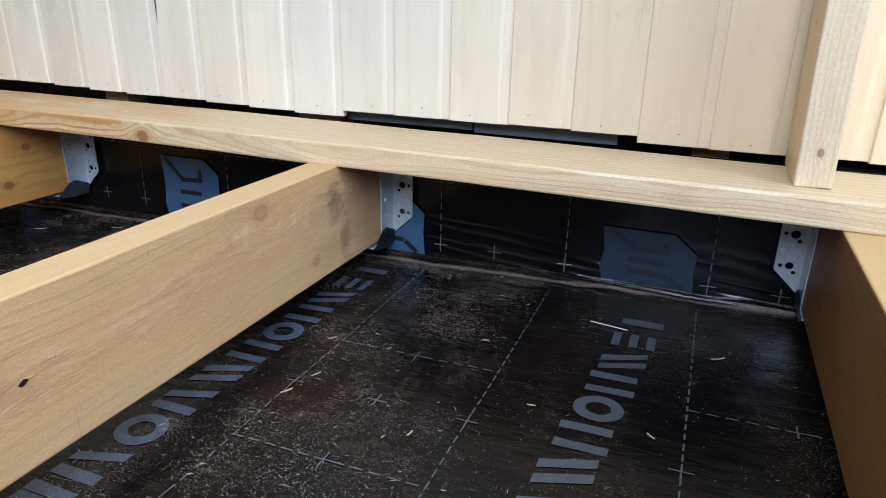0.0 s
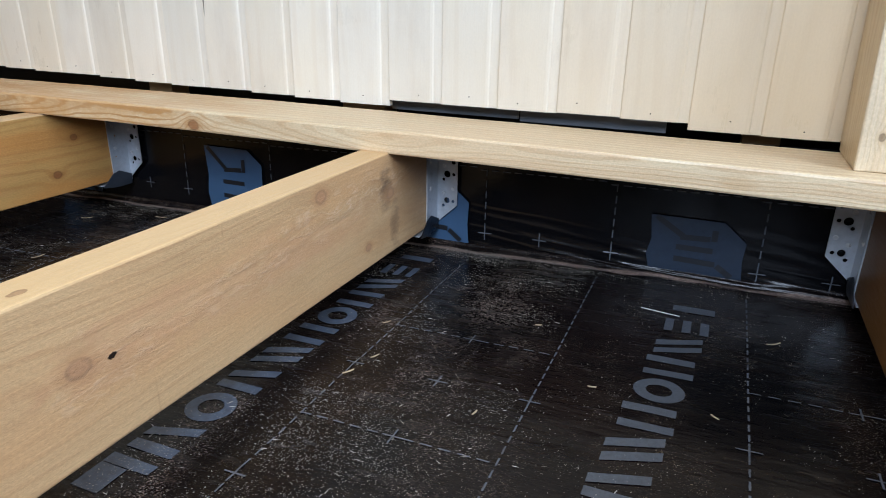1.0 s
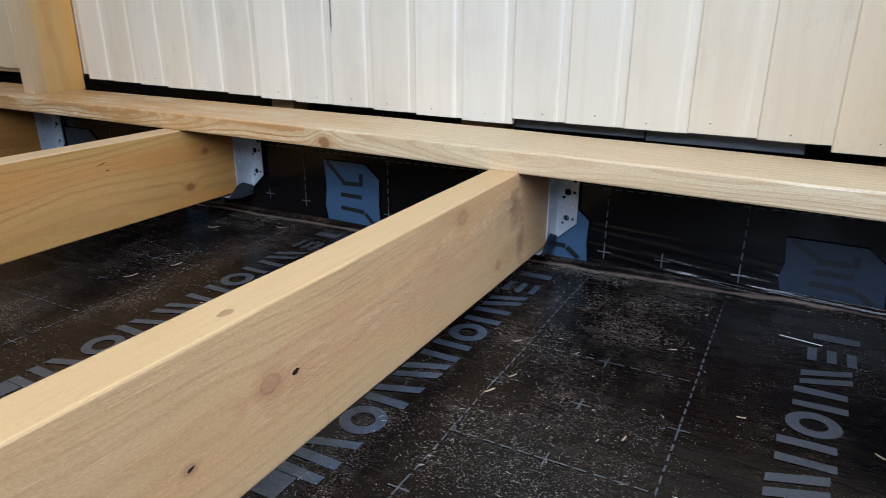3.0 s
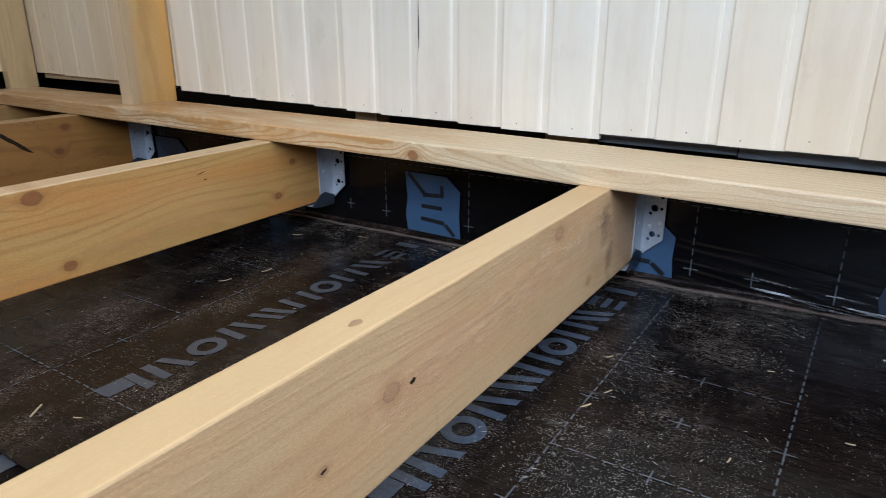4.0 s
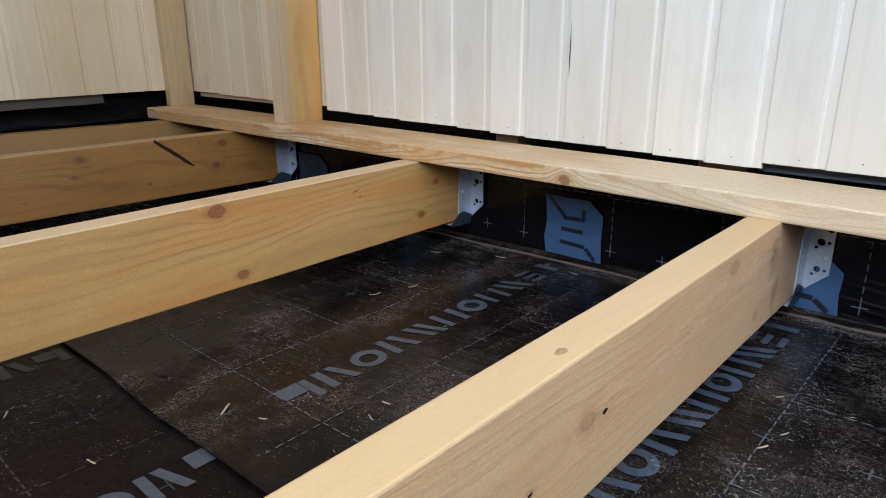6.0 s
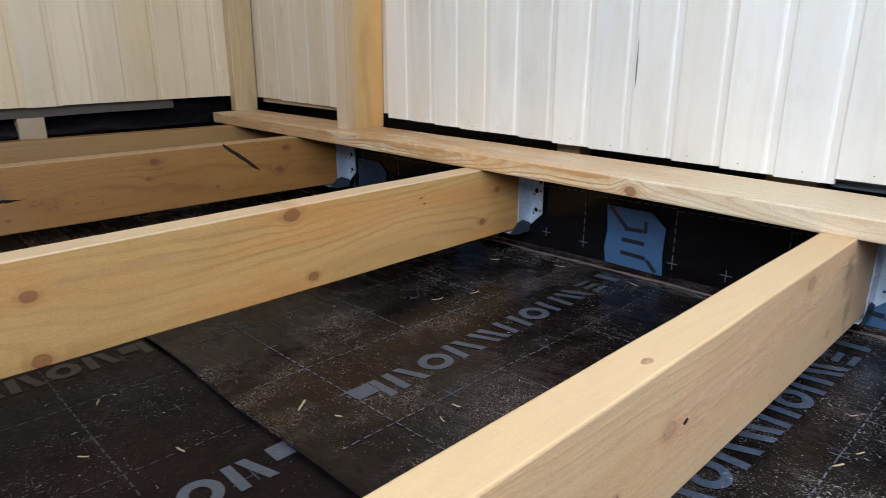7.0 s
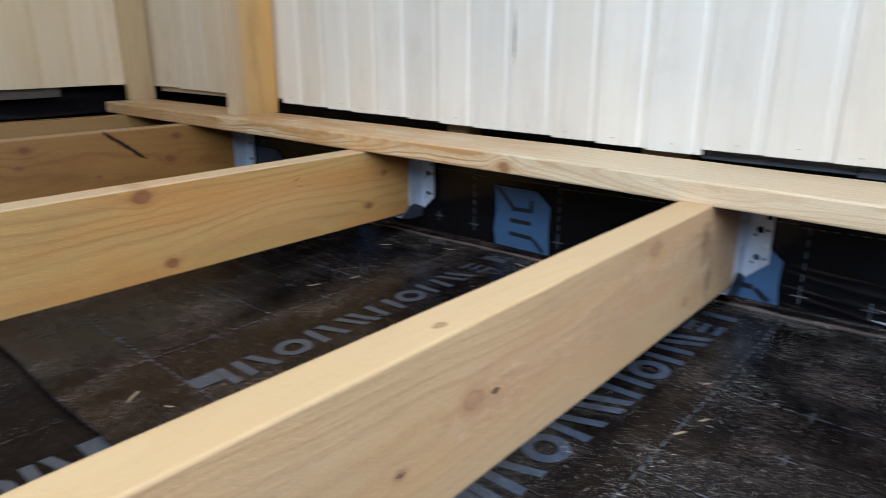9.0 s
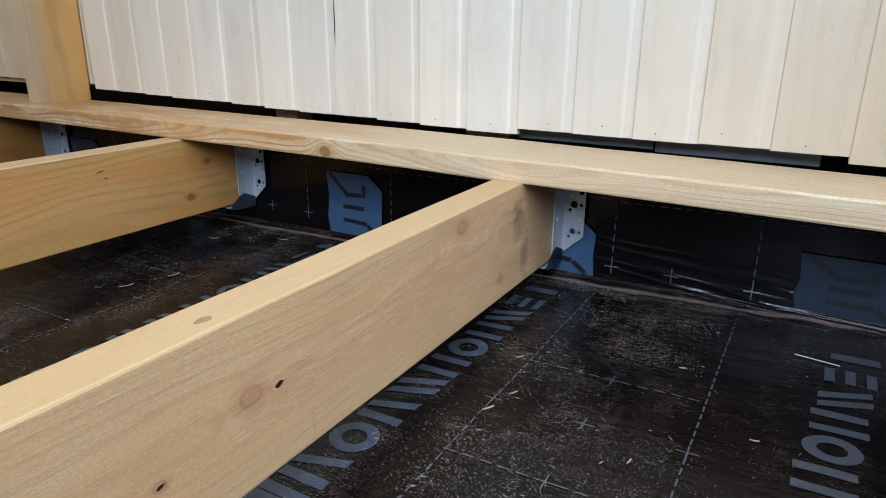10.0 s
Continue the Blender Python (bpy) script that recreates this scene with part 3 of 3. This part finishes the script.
for k in range(-4, 4):
    lx = -0.66 + 0.2 * k
    dashes(bm, lx, -0.6, lx, 0.19, where=under)
    for at in (0.042, -0.16):
        dashes(bm, lx, at, lx + 0.2, at, where=under)
    for at in (0.143, 0.042, -0.06, -0.16):
        cross(bm, lx + 0.1, at, where=under)
tagged(part("printed_grid", bm, line_faint, sheet_b, closed=False), kind="stuff")

# ---- framing timber ----
rim = bar("rim_joist", joist_wood["d"], -1.99, 1.69, RIM + 0.006, RIM + 0.051, -0.04, TOP - 0.001, 0.002)
tagged(rim, "timber rim joist wrapped in black membrane", "beam")


def joist(wood_key, right, angle=0.0, label="long squared pine floor joist resting in steel hangers", far=0.998, sunk=0.0):
    bm = box(bmesh.new(), right - 0.045, right, -1.38, far, LOW - sunk, TOP - sunk, 0.0022, 0.0006, 60)
    ob = mesh_object("floor_joist", bm, joist_wood[wood_key])
    tagged(ob, label, "joist", "floor joists")
    if angle:
        ob.matrix_basis = Matrix.Translation((right, far, 0)) @ pose(0, 0, 0, 0, 0, angle) @ Matrix.Translation((-right, -far, 0))
    return ob


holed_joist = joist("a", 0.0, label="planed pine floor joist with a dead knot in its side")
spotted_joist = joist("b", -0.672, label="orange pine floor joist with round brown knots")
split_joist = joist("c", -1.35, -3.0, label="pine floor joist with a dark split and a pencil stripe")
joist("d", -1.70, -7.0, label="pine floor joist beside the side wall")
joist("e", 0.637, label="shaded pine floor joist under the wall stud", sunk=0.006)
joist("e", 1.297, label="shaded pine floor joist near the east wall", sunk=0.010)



def scar(name, parent, x, points, label="", material=dark_wood):
    """A thin dark flaw on a joist's side: lens-shaped, along the given (y, z, half width) places."""
    bm = bmesh.new()
    r = random.Random(len(points) * 7 + int(points[0][0] * 1000))
    fine = []
    for (y0, z0, h0), (y1, z1, h1) in zip(points, points[1:]):
        for i in range(5):
            f = i / 5
            h = h0 + (h1 - h0) * f
            fine.append((y0 + (y1 - y0) * f, z0 + (z1 - z0) * f + r.uniform(-0.10, 0.10) * h, h * r.uniform(0.85, 1.12)))
    points = fine + [points[-1]]
    rows = [[bm.verts.new((x + d, y, z + f * h)) for f, d in ((-1, -0.0008), (-0.5, 0.0005), (0.5, 0.0005), (1, -0.0008))] for y, z, h in points]
    for a, b in zip(rows, rows[1:]):
        for i in range(3):
            bm.faces.new((a[i], b[i], b[i + 1], a[i + 1]))
    return part(name, bm, material, parent, label)


scar("split", split_joist, -1.35, [(0.062, 0.1225, 0.0004), (0.080, 0.1215, 0.0042), (0.100, 0.1195, 0.0052), (0.112, 0.1185, 0.0044), (0.130, 0.1185, 0.0056), (0.150, 0.1165, 0.0050), (0.160, 0.1165, 0.0020), (0.178, 0.1165, 0.0004)], "dark split in the wood")
scar("stripe", split_joist, -1.35, [(0.624, 0.1885, 0.004), (0.640, 0.176, 0.0075), (0.680, 0.145, 0.0085), (0.705, 0.124, 0.007), (0.719, 0.114, 0.001)], "dark smeared stripe", smear)
scar("knot_hole", holed_joist, 0.0, [(0.3675, 0.1195, 0.0005), (0.370, 0.1195, 0.0030), (0.373, 0.1200, 0.0036), (0.376, 0.1210, 0.0008)], "small dark knot hole")
scar("knot_hole", holed_joist, 0.0, [(0.2580, 0.0990, 0.0005), (0.260, 0.0995, 0.0022), (0.2625, 0.1000, 0.0020), (0.2645, 0.101, 0.0004)], "small dark knot hole")

scar("pitch_pocket", spotted_joist, -0.672, [(0.664, 0.158, 0.0003), (0.670, 0.159, 0.0011), (0.680, 0.161, 0.0003)])
scar("pitch_pocket", spotted_joist, -0.672, [(0.676, 0.1465, 0.0003), (0.679, 0.147, 0.0013), (0.683, 0.147, 0.0003)])

bm = bmesh.new()
hub = bm.verts.new((-0.0165, 0.322, TOP + 0.0012))
rim_ring = [bm.verts.new((-0.0165 + 0.0042 * math.cos(a) * (1 + 0.2 * math.sin(3 * a)), 0.322 + 0.0075 * math.sin(a), TOP + 0.0002)) for a in np.linspace(0, 2 * math.pi, 13)[:-1]]
for a, b in zip(rim_ring, rim_ring[1:] + rim_ring[:1]):
    bm.faces.new((hub, a, b))
part("knot", bm, knot_top, holed_joist, "small brown knot in the top face")

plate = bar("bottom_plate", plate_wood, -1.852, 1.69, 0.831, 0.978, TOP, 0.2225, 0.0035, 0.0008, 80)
for v in plate.data.vertices:
    v.co.z -= 0.0068 * max(0.0, v.co.x + 0.3)
tagged(plate, "planed pine bottom plate laid across the joists", "plate")


def stud(x0, x1, y0, y1, material, label, lean=0.0, base=0.2225):
    """lean: degrees out of plumb."""
    ob = tagged(bar("wall_stud", material, x0, x1, y0, y1, base, 2.59, 0.002, 0.0006, 40), label, "stud", "wall studs")
    ob.matrix_basis = Matrix.Translation((x0, 0, 0.2225)) @ pose(0, 0, 0, 0, lean, 0) @ Matrix.Translation((-x0, 0, -0.2225))
    return ob


stud(-1.212, -1.166, 0.868, 0.985, stud_wood, "yellow pine wall stud, stained along one edge, standing on the plate", 1.4)
stud(-1.868, -1.836, 0.905, 0.985, corner_stud_wood, "pale pine corner stud at the end of the plate", 1.3)
stud(0.543, 0.580, 0.868, 0.985, pale_stud_wood, "pale planed wall stud with a knot near its foot", -1.3, 0.2165)

# ---- cladding boards ----


def board_mesh(width, material):
    """A cladding board: flat face, bevelled edge, recessed tongue. Lies in x-z, face to -y, foot at z = 0."""
    bm = bmesh.new()
    t = 0.0125
    tongue = 0.013
    prof = [(0.0, 0.0012), (0.0014, 0.0), (width - tongue - 0.006, 0.0), (width - tongue - 0.002, 0.0008), (width - tongue, 0.0020), (width, 0.0024), (width, t), (0.0, t)]
    rows = [[bm.verts.new((x, y, z)) for x, y in prof] for z in (0.0, 2.36)]
    n = len(prof)
    for i in range(n):
        j = (i + 1) % n
        bm.faces.new((rows[0][i], rows[0][j], rows[1][j], rows[1][i]))
    bm.faces.new(rows[0]), bm.faces.new(rows[1][::-1])
    me = bpy.data.meshes.new("board")
    bmesh.ops.recalc_face_normals(bm, faces=bm.faces)
    bm.to_mesh(me)
    bm.free()
    me.materials.append(material)
    return me


BOARD, SIDE_BOARD = board_mesh(0.0892, board_wood), board_mesh(0.0925, board_wood)


bm = bmesh.new()
bmesh.ops.create_cone(bm, cap_ends=True, segments=8, radius1=0.0011, radius2=0.0009, depth=0.0008)
bm.transform(pose(0, -0.0002, 0, 90))
BOARD_NAIL = bpy.data.meshes.new("nail")
bm.to_mesh(BOARD_NAIL)
bm.free()
BOARD_NAIL.materials.append(dark_nail)


def board(parent, m, mesh=BOARD, yellow=0.0):
    """yellow: how far the board's tint goes, 0 to 1; real yellowing and painted shade."""
    ob = new("board", mesh)
    ob.color = (1 - 0.10 * yellow, 1 - 0.22 * yellow, 1 - 0.38 * yellow, 1)
    ob.parent = parent
    ob.matrix_basis = m
    head = new("nail", BOARD_NAIL)
    head.parent = ob
    head.location = (0.040 + 0.012 * math.sin(m.translation.x * 57), 0.0, 0.012 + 0.003 * math.sin(m.translation.y * 91 + m.translation.x * 33))
    return ob


FACE = 0.990


def foot(x):
    if x < -1.2:
        return 0.262 - 0.012 * (x + 1.79)
    if x < -0.10:
        return 0.226 + 0.0205 * (-0.12 - x)
    return 0.2355 if x < 0.34 else 0.2260


rng = random.Random(4)
for k in range(-13, 18):
    x = 0.008 + 0.0892 * k
    board(wall_north, pose(x, FACE + rng.uniform(-0.0006, 0.0006), foot(x) + rng.uniform(-0.0012, 0.0012), 0, 0, rng.uniform(-0.1, 0.1)), BOARD, min(max((x + 0.05) / 0.5, (-0.7 - x) * 0.8, 0), 0.85) + rng.uniform(0, 0.22))
# corner boards: the corner's dimmer, warmer light goes into the tint
for k in range(-21, -13):
    x = 0.008 + 0.0892 * k
    board(wall_north, pose(x, FACE, foot(x) + rng.uniform(-0.001, 0.001)), BOARD, rng.uniform(0.8, 1.1))
SIDE = -1.866
# side wall boards tinted strongest, with shade and warm bounce painted in
for k in range(-16, 9):
    y = 0.128 + 0.0925 * k
    board(wall_west, pose(SIDE, y, 0.269 + rng.uniform(-0.0015, 0.0015), 0, 0, 90), SIDE_BOARD, rng.uniform(1.1, 1.4))

# an open joint between two boards
bm = bmesh.new()
vs = [bm.verts.new((-0.4325 + a, FACE - 0.0012, z)) for a, z in ((0.0, 0.352), (0.0013, 0.380), (0.0014, 0.405), (0.0004, 0.453), (-0.0006, 0.410), (-0.0008, 0.380))]
bm.faces.new(vs)
part("crack", bm, dark_wood, wall_north, "dark open crack at a board joint")

# ---- what shows in the gap under the boards ----
tagged(bar("batten", rough_wood, -1.83, -1.215, 1.004, 1.024, 0.246, 0.272, 0.001), "rough wooden batten under the short boards", "batten")
for x0, x1 in ((-0.641, -0.583), (-0.20, -0.118), (0.434, 0.482)):
    tagged(bar("spacer_block", rough_wood, x0, x1, 1.045, 1.09, TOP, 0.30, 0.001), "rough wooden spacer block behind the boards", "block", "spacer blocks")
for x0, x1, z0 in ((-0.095, 0.120, 0.216), (0.123, 0.335, 0.213)):
    tagged(bar("film_strip", grey_film, x0, x1, 1.028, 1.032, z0, 0.27, 0), "grey plastic film hanging behind the boards", "film", "film strips")
tagged(bar("spacer_block", rough_wood, -1.93, -1.885, 0.29, 0.356, 0.10, 0.30, 0.001), "rough wooden spacer block under the side wall", "block", "spacer blocks")
bm = bmesh.new()
grid(bm, list(np.linspace(-1.38, 0.72, 90)), [0.0, 0.5, 1.0], lambda y, f: Vector((-1.884 + 0.002 * noise.noise(Vector((y * 6, f, 3.0))), y, 0.240 + 0.006 * max(0, y - 0.2) + 0.004 * noise.noise(Vector((y * 4, 0.0, 1.0))) + 0.060 * f)))
lath = tagged(mesh_object("film_strip", bm, lath_film, closed=False), "dull beige film strip under the side wall boards", "film")
mod = lath.modifiers.new("thick", "SOLIDIFY")
mod.thickness = 0.002

bm = bmesh.new()
grid(bm, list(np.linspace(-1.36, 0.92, 110)), list(np.linspace(0.0, 1.0, 14)), lambda y, f: Vector((-1.905 - 0.05 * f + 0.010 * noise.noise(Vector((y * 5, f * 3.5, 2.0))) + 0.006 * abs(noise.noise(Vector((y * 14, f * 7, 5.0)))), y, 0.186 + 0.10 * f + 0.006 * noise.noise(Vector((y * 7, 1.0, f))))))
tagged(mesh_object("film_skirt", bm, film_under, smooth=True, closed=False), "crumpled black film tucked along the side wall foot", "film")

# ---- joist hangers ----


def plate_with_holes(bm, outline, holes, to_world, thick):
    """A sheet-metal blank with round holes, outlined in its own plane, given thickness."""
    loops = [outline] + [[(u + r * math.cos(i * math.pi / 6), v + r * math.sin(i * math.pi / 6)) for i in range(12)] for u, v, r in holes]
    edges = []
    for loop in loops:
        vs = [bm.verts.new((u, v, 0)) for u, v in loop]
        edges += [bm.edges.new((a, b)) for a, b in zip(vs, vs[1:] + vs[:1])]
    faces = [f for f in bmesh.ops.triangle_fill(bm, edges=edges, use_beauty=True, use_dissolve=False)["geom"] if isinstance(f, bmesh.types.BMFace)]
    ext = bmesh.ops.extrude_face_region(bm, geom=faces)["geom"]
    bmesh.ops.translate(bm, verts=[g for g in ext if isinstance(g, bmesh.types.BMVert)], vec=(0, 0, thick))
    for v in bm.verts:
        v.co = Vector(to_world(*v.co))
    return bm


def nail(parent, where, axis):
    bm = bmesh.new()
    bmesh.ops.create_cone(bm, cap_ends=True, segments=12, radius1=0.0034, radius2=0.0026, depth=0.0016)
    turn = Vector((0, 0, 1)).rotation_difference(Vector(axis)).to_matrix().to_4x4()
    bm.transform(Matrix.Translation(where) @ turn)
    part("nail", bm, nail_steel, parent)


def hanger(right, label="galvanised steel joist hanger with nail holes", flap_material=flap_film):
    """A joist hanger round the joist whose far face is at right; flanges on the rim, legs along the joist."""
    base = tagged(new("joist_hanger"), label, "hanger", "joist hangers")
    base.location = (right - 0.0225, RIM, LOW)
    y_face = -0.0075
    for side in (1, -1):
        e = side * 0.0245
        outline = [(0.0, 0.000), (0.0335, 0.031), (0.0335, 0.142), (0.0, 0.142)]
        holes = [(0.016, 0.038, 0.0050), (0.010, 0.029, 0.0027), (0.0265, 0.037, 0.0027), (0.016, 0.081, 0.0058), (0.010, 0.072, 0.0027), (0.027, 0.081, 0.0028), (0.0265, 0.101, 0.0040), (0.012, 0.118, 0.0050)]
        flange = part("face_flange", plate_with_holes(bmesh.new(), outline, holes, lambda u, v, w: (e + side * u, y_face - w, v), 0.0018), steel, base)
        for u, v in ((0.0105, 0.050), (0.0265, 0.058), (0.011, 0.094)):
            nail(flange, (e + side * u, y_face - 0.0025, v), (0, -1, 0))
        leg = [(0.0, 0.142), (-0.042, 0.142), (-0.042, -0.004), (0.0, -0.004)]
        lh = [(-0.030, 0.045, 0.0020), (-0.026, 0.085, 0.0020), (-0.030, 0.125, 0.0020)]
        side_leg = part("side_leg", plate_with_holes(bmesh.new(), leg, lh, lambda u, v, w: (e - side * 0.0018 + side * w, y_face + u, v), 0.0018), steel, base)
        flap = [(-0.002, 0.006), (-0.030, 0.018), (-0.046, 0.014), (-0.072, -0.008), (-0.040, -0.014), (-0.002, -0.014)]
        part("film_flap", plate_with_holes(bmesh.new(), flap, [], lambda u, v, w: (e + side * (0.0012 + w + 0.002 * math.sin(u * 160 + v * 90)), y_face + u, v), 0.0012), flap_material, base, "scrap of dark film bunched under the hanger")
        for v in (0.062, 0.104):
            nail(side_leg, (e + side * 0.0006, y_face - 0.030, v), (side, 0, 0))
    part("seat", box(bmesh.new(), -0.0245, 0.0245, y_face - 0.072, y_face, -0.006, -0.0042), steel, base)
    return base


hanger(0.0, flap_material=bunched_film)
for right in (-0.672, 0.637, -1.35):
    hanger(right)

# ---- loose bits ----


def shaving(name, x, s, length, width, turn, curl, material, label, category):
    """A curled sliver lying on the membrane."""
    bm = bmesh.new()
    n = 8
    rows = []
    for i in range(n + 1):
        f = i / n - 0.5
        w = 0.48 * width * (1 - 0.25 * abs(2 * f) ** 3)
        for z in (0.0, 0.0008):
            rows.append([bm.verts.new((f * length, k * w / 2 + curl * f * f * 0.5, z + 0.0004 + curl * (4 * f * f) * 0.12)) for k in (-1, 1)])
    for i in range(n):
        a, b, c, d = rows[2 * i], rows[2 * i + 2], rows[2 * i + 1], rows[2 * i + 3]
        bm.faces.new((c[0], c[1], d[1], d[0])), bm.faces.new((a[0], b[0], b[1], a[1]))
        bm.faces.new((a[0], c[0], d[0], b[0])), bm.faces.new((a[1], b[1], d[1], c[1]))
    ob = mesh_object(name, bm, material)
    base = sheet(x, s, 0.002)
    ob.matrix_basis = Matrix.Translation(base) @ pose(0, 0, 0, 0, 0, turn)
    return tagged(ob, label, category)


shaving("straw", 0.37, 0.868, 0.048, 0.0022, -8, 0.0, straw_mat, "thin white straw lying on the black membrane", "straw")
shaving("wood_shaving", 0.500, 0.830, 0.018, 0.0035, 35, 0.006, chip_mat, "curled pale wood shaving on the membrane", "shaving")
shaving("wood_shaving", -0.440, 0.253, 0.026, 0.0045, -52, 0.002, chip_mat, "short pale wood chip on the membrane", "shaving")
shaving("wood_shaving", 0.077, 0.587, 0.014, 0.004, 60, 0.002, chip_mat, "short pale wood chip on the membrane", "shaving")
shaving("wood_shaving", -0.30, 0.39, 0.012, 0.004, 10, 0.002, chip_mat, "short pale wood chip on the membrane", "shaving")
shaving("wood_shaving", -0.56, 0.70, 0.02, 0.004, 80, 0.008, chip_mat, "curled pale wood shaving on the membrane", "shaving")


for x, at, length, turn, curl in ((-0.587, 0.632, 0.022, 70, 0.010), (-0.290, 0.356, 0.013, -20, 0.003), (-0.669, 0.880, 0.020, 40, 0.008), (-0.371, 0.940, 0.024, -15, 0.002), (-0.540, 0.935, 0.022, 15, 0.006),
                                  (-0.386, 0.271, 0.010, 30, 0.002), (0.229, 0.569, 0.009, 80, 0.002), (0.236, 0.774, 0.008, 20, 0.001), (0.059, 0.710, 0.011, 55, 0.002),
                                  (0.324, 0.658, 0.009, 10, 0.002), (0.442, 0.650, 0.010, -40, 0.002), (0.087, 0.628, 0.012, 64, 0.002)):
    shaving("wood_shaving", x, at, length, 0.0028, turn, curl, chip_mat, "thin pale wood shaving on the membrane", "shaving")
for x, at, length, turn in ((-0.640, 0.072, 0.016, -30), (-0.455, 0.103, 0.015, 12), (-0.52, 0.02, 0.012, 45)):
    shaving("wood_shaving", x, at, length, 0.003, turn, 0.002, chip_mat, "thin pale wood shaving on the lower sheet", "shaving")


def litter(count, x0, x1, seed, s0=-0.3, s1=0.985, size=1.0):
    """Loose sawdust and splinters."""
    r = random.Random(seed)
    verts, faces = [], []
    made = 0
    while made < count:
        x = r.uniform(x0, x1)
        s = r.uniform(s0, s1)
        want = 0.10 + 0.7 * max(0, noise.noise(Vector((x * 5, s * 5, seed))) + 0.25) + (0.9 if s > 0.955 else 0) + (0.5 * max(0, 1 - abs(x - 0.07) / 0.12) if 0.3 < s < 0.8 else 0)
        want *= (1.0 if x < 0.26 else 0.22) * (0.15 + 1.5 * max(0, noise.noise(Vector((x * 16, s * 16, seed + 3))) + 0.3))
        if r.random() > want or abs(s - EDGE) < 0.01:
            continue
        p = sheet(x, s, 0.0016 if s > EDGE else -0.002)
        big = r.random() < 0.011
        l = r.uniform(0.004, 0.010) if big else 0.0004 + 0.0017 * r.random() ** 4
        w = r.uniform(0.0004, 0.0011) if big else r.uniform(0.00025, 0.00055)
        l, w = 0.8 * l * size, 0.75 * w * size
        a = r.uniform(0, math.pi)
        d, n = Vector((math.cos(a), math.sin(a), 0)), Vector((-math.sin(a), math.cos(a), 0))
        i = len(verts)
        verts += [p - d * l / 2 - n * w / 2, p + d * l / 2, p - d * l / 2 + n * w / 2, p + Vector((0, 0, r.uniform(0.0003, 0.0009)))]
        faces += [(i, i + 1, i + 3), (i + 1, i + 2, i + 3), (i + 2, i, i + 3), (i, i + 2, i + 1)]
        made += 1
    me = bpy.data.meshes.new("sawdust")
    me.from_pydata(verts, [], faces)
    me.materials.append(sawdust_mat)
    return tagged(new("sawdust", me), "pale sawdust and splinters strewn on black membrane", "sawdust", kind="stuff")


litter(30000, -0.04, 0.60, 3)
litter(15000, -0.72, -0.04, 5)
litter(4500, -0.71, -0.05, 7, 0.90, 0.994, 0.7)
litter(2600, 0.0, 0.60, 9, 0.965, 0.996, 0.6)
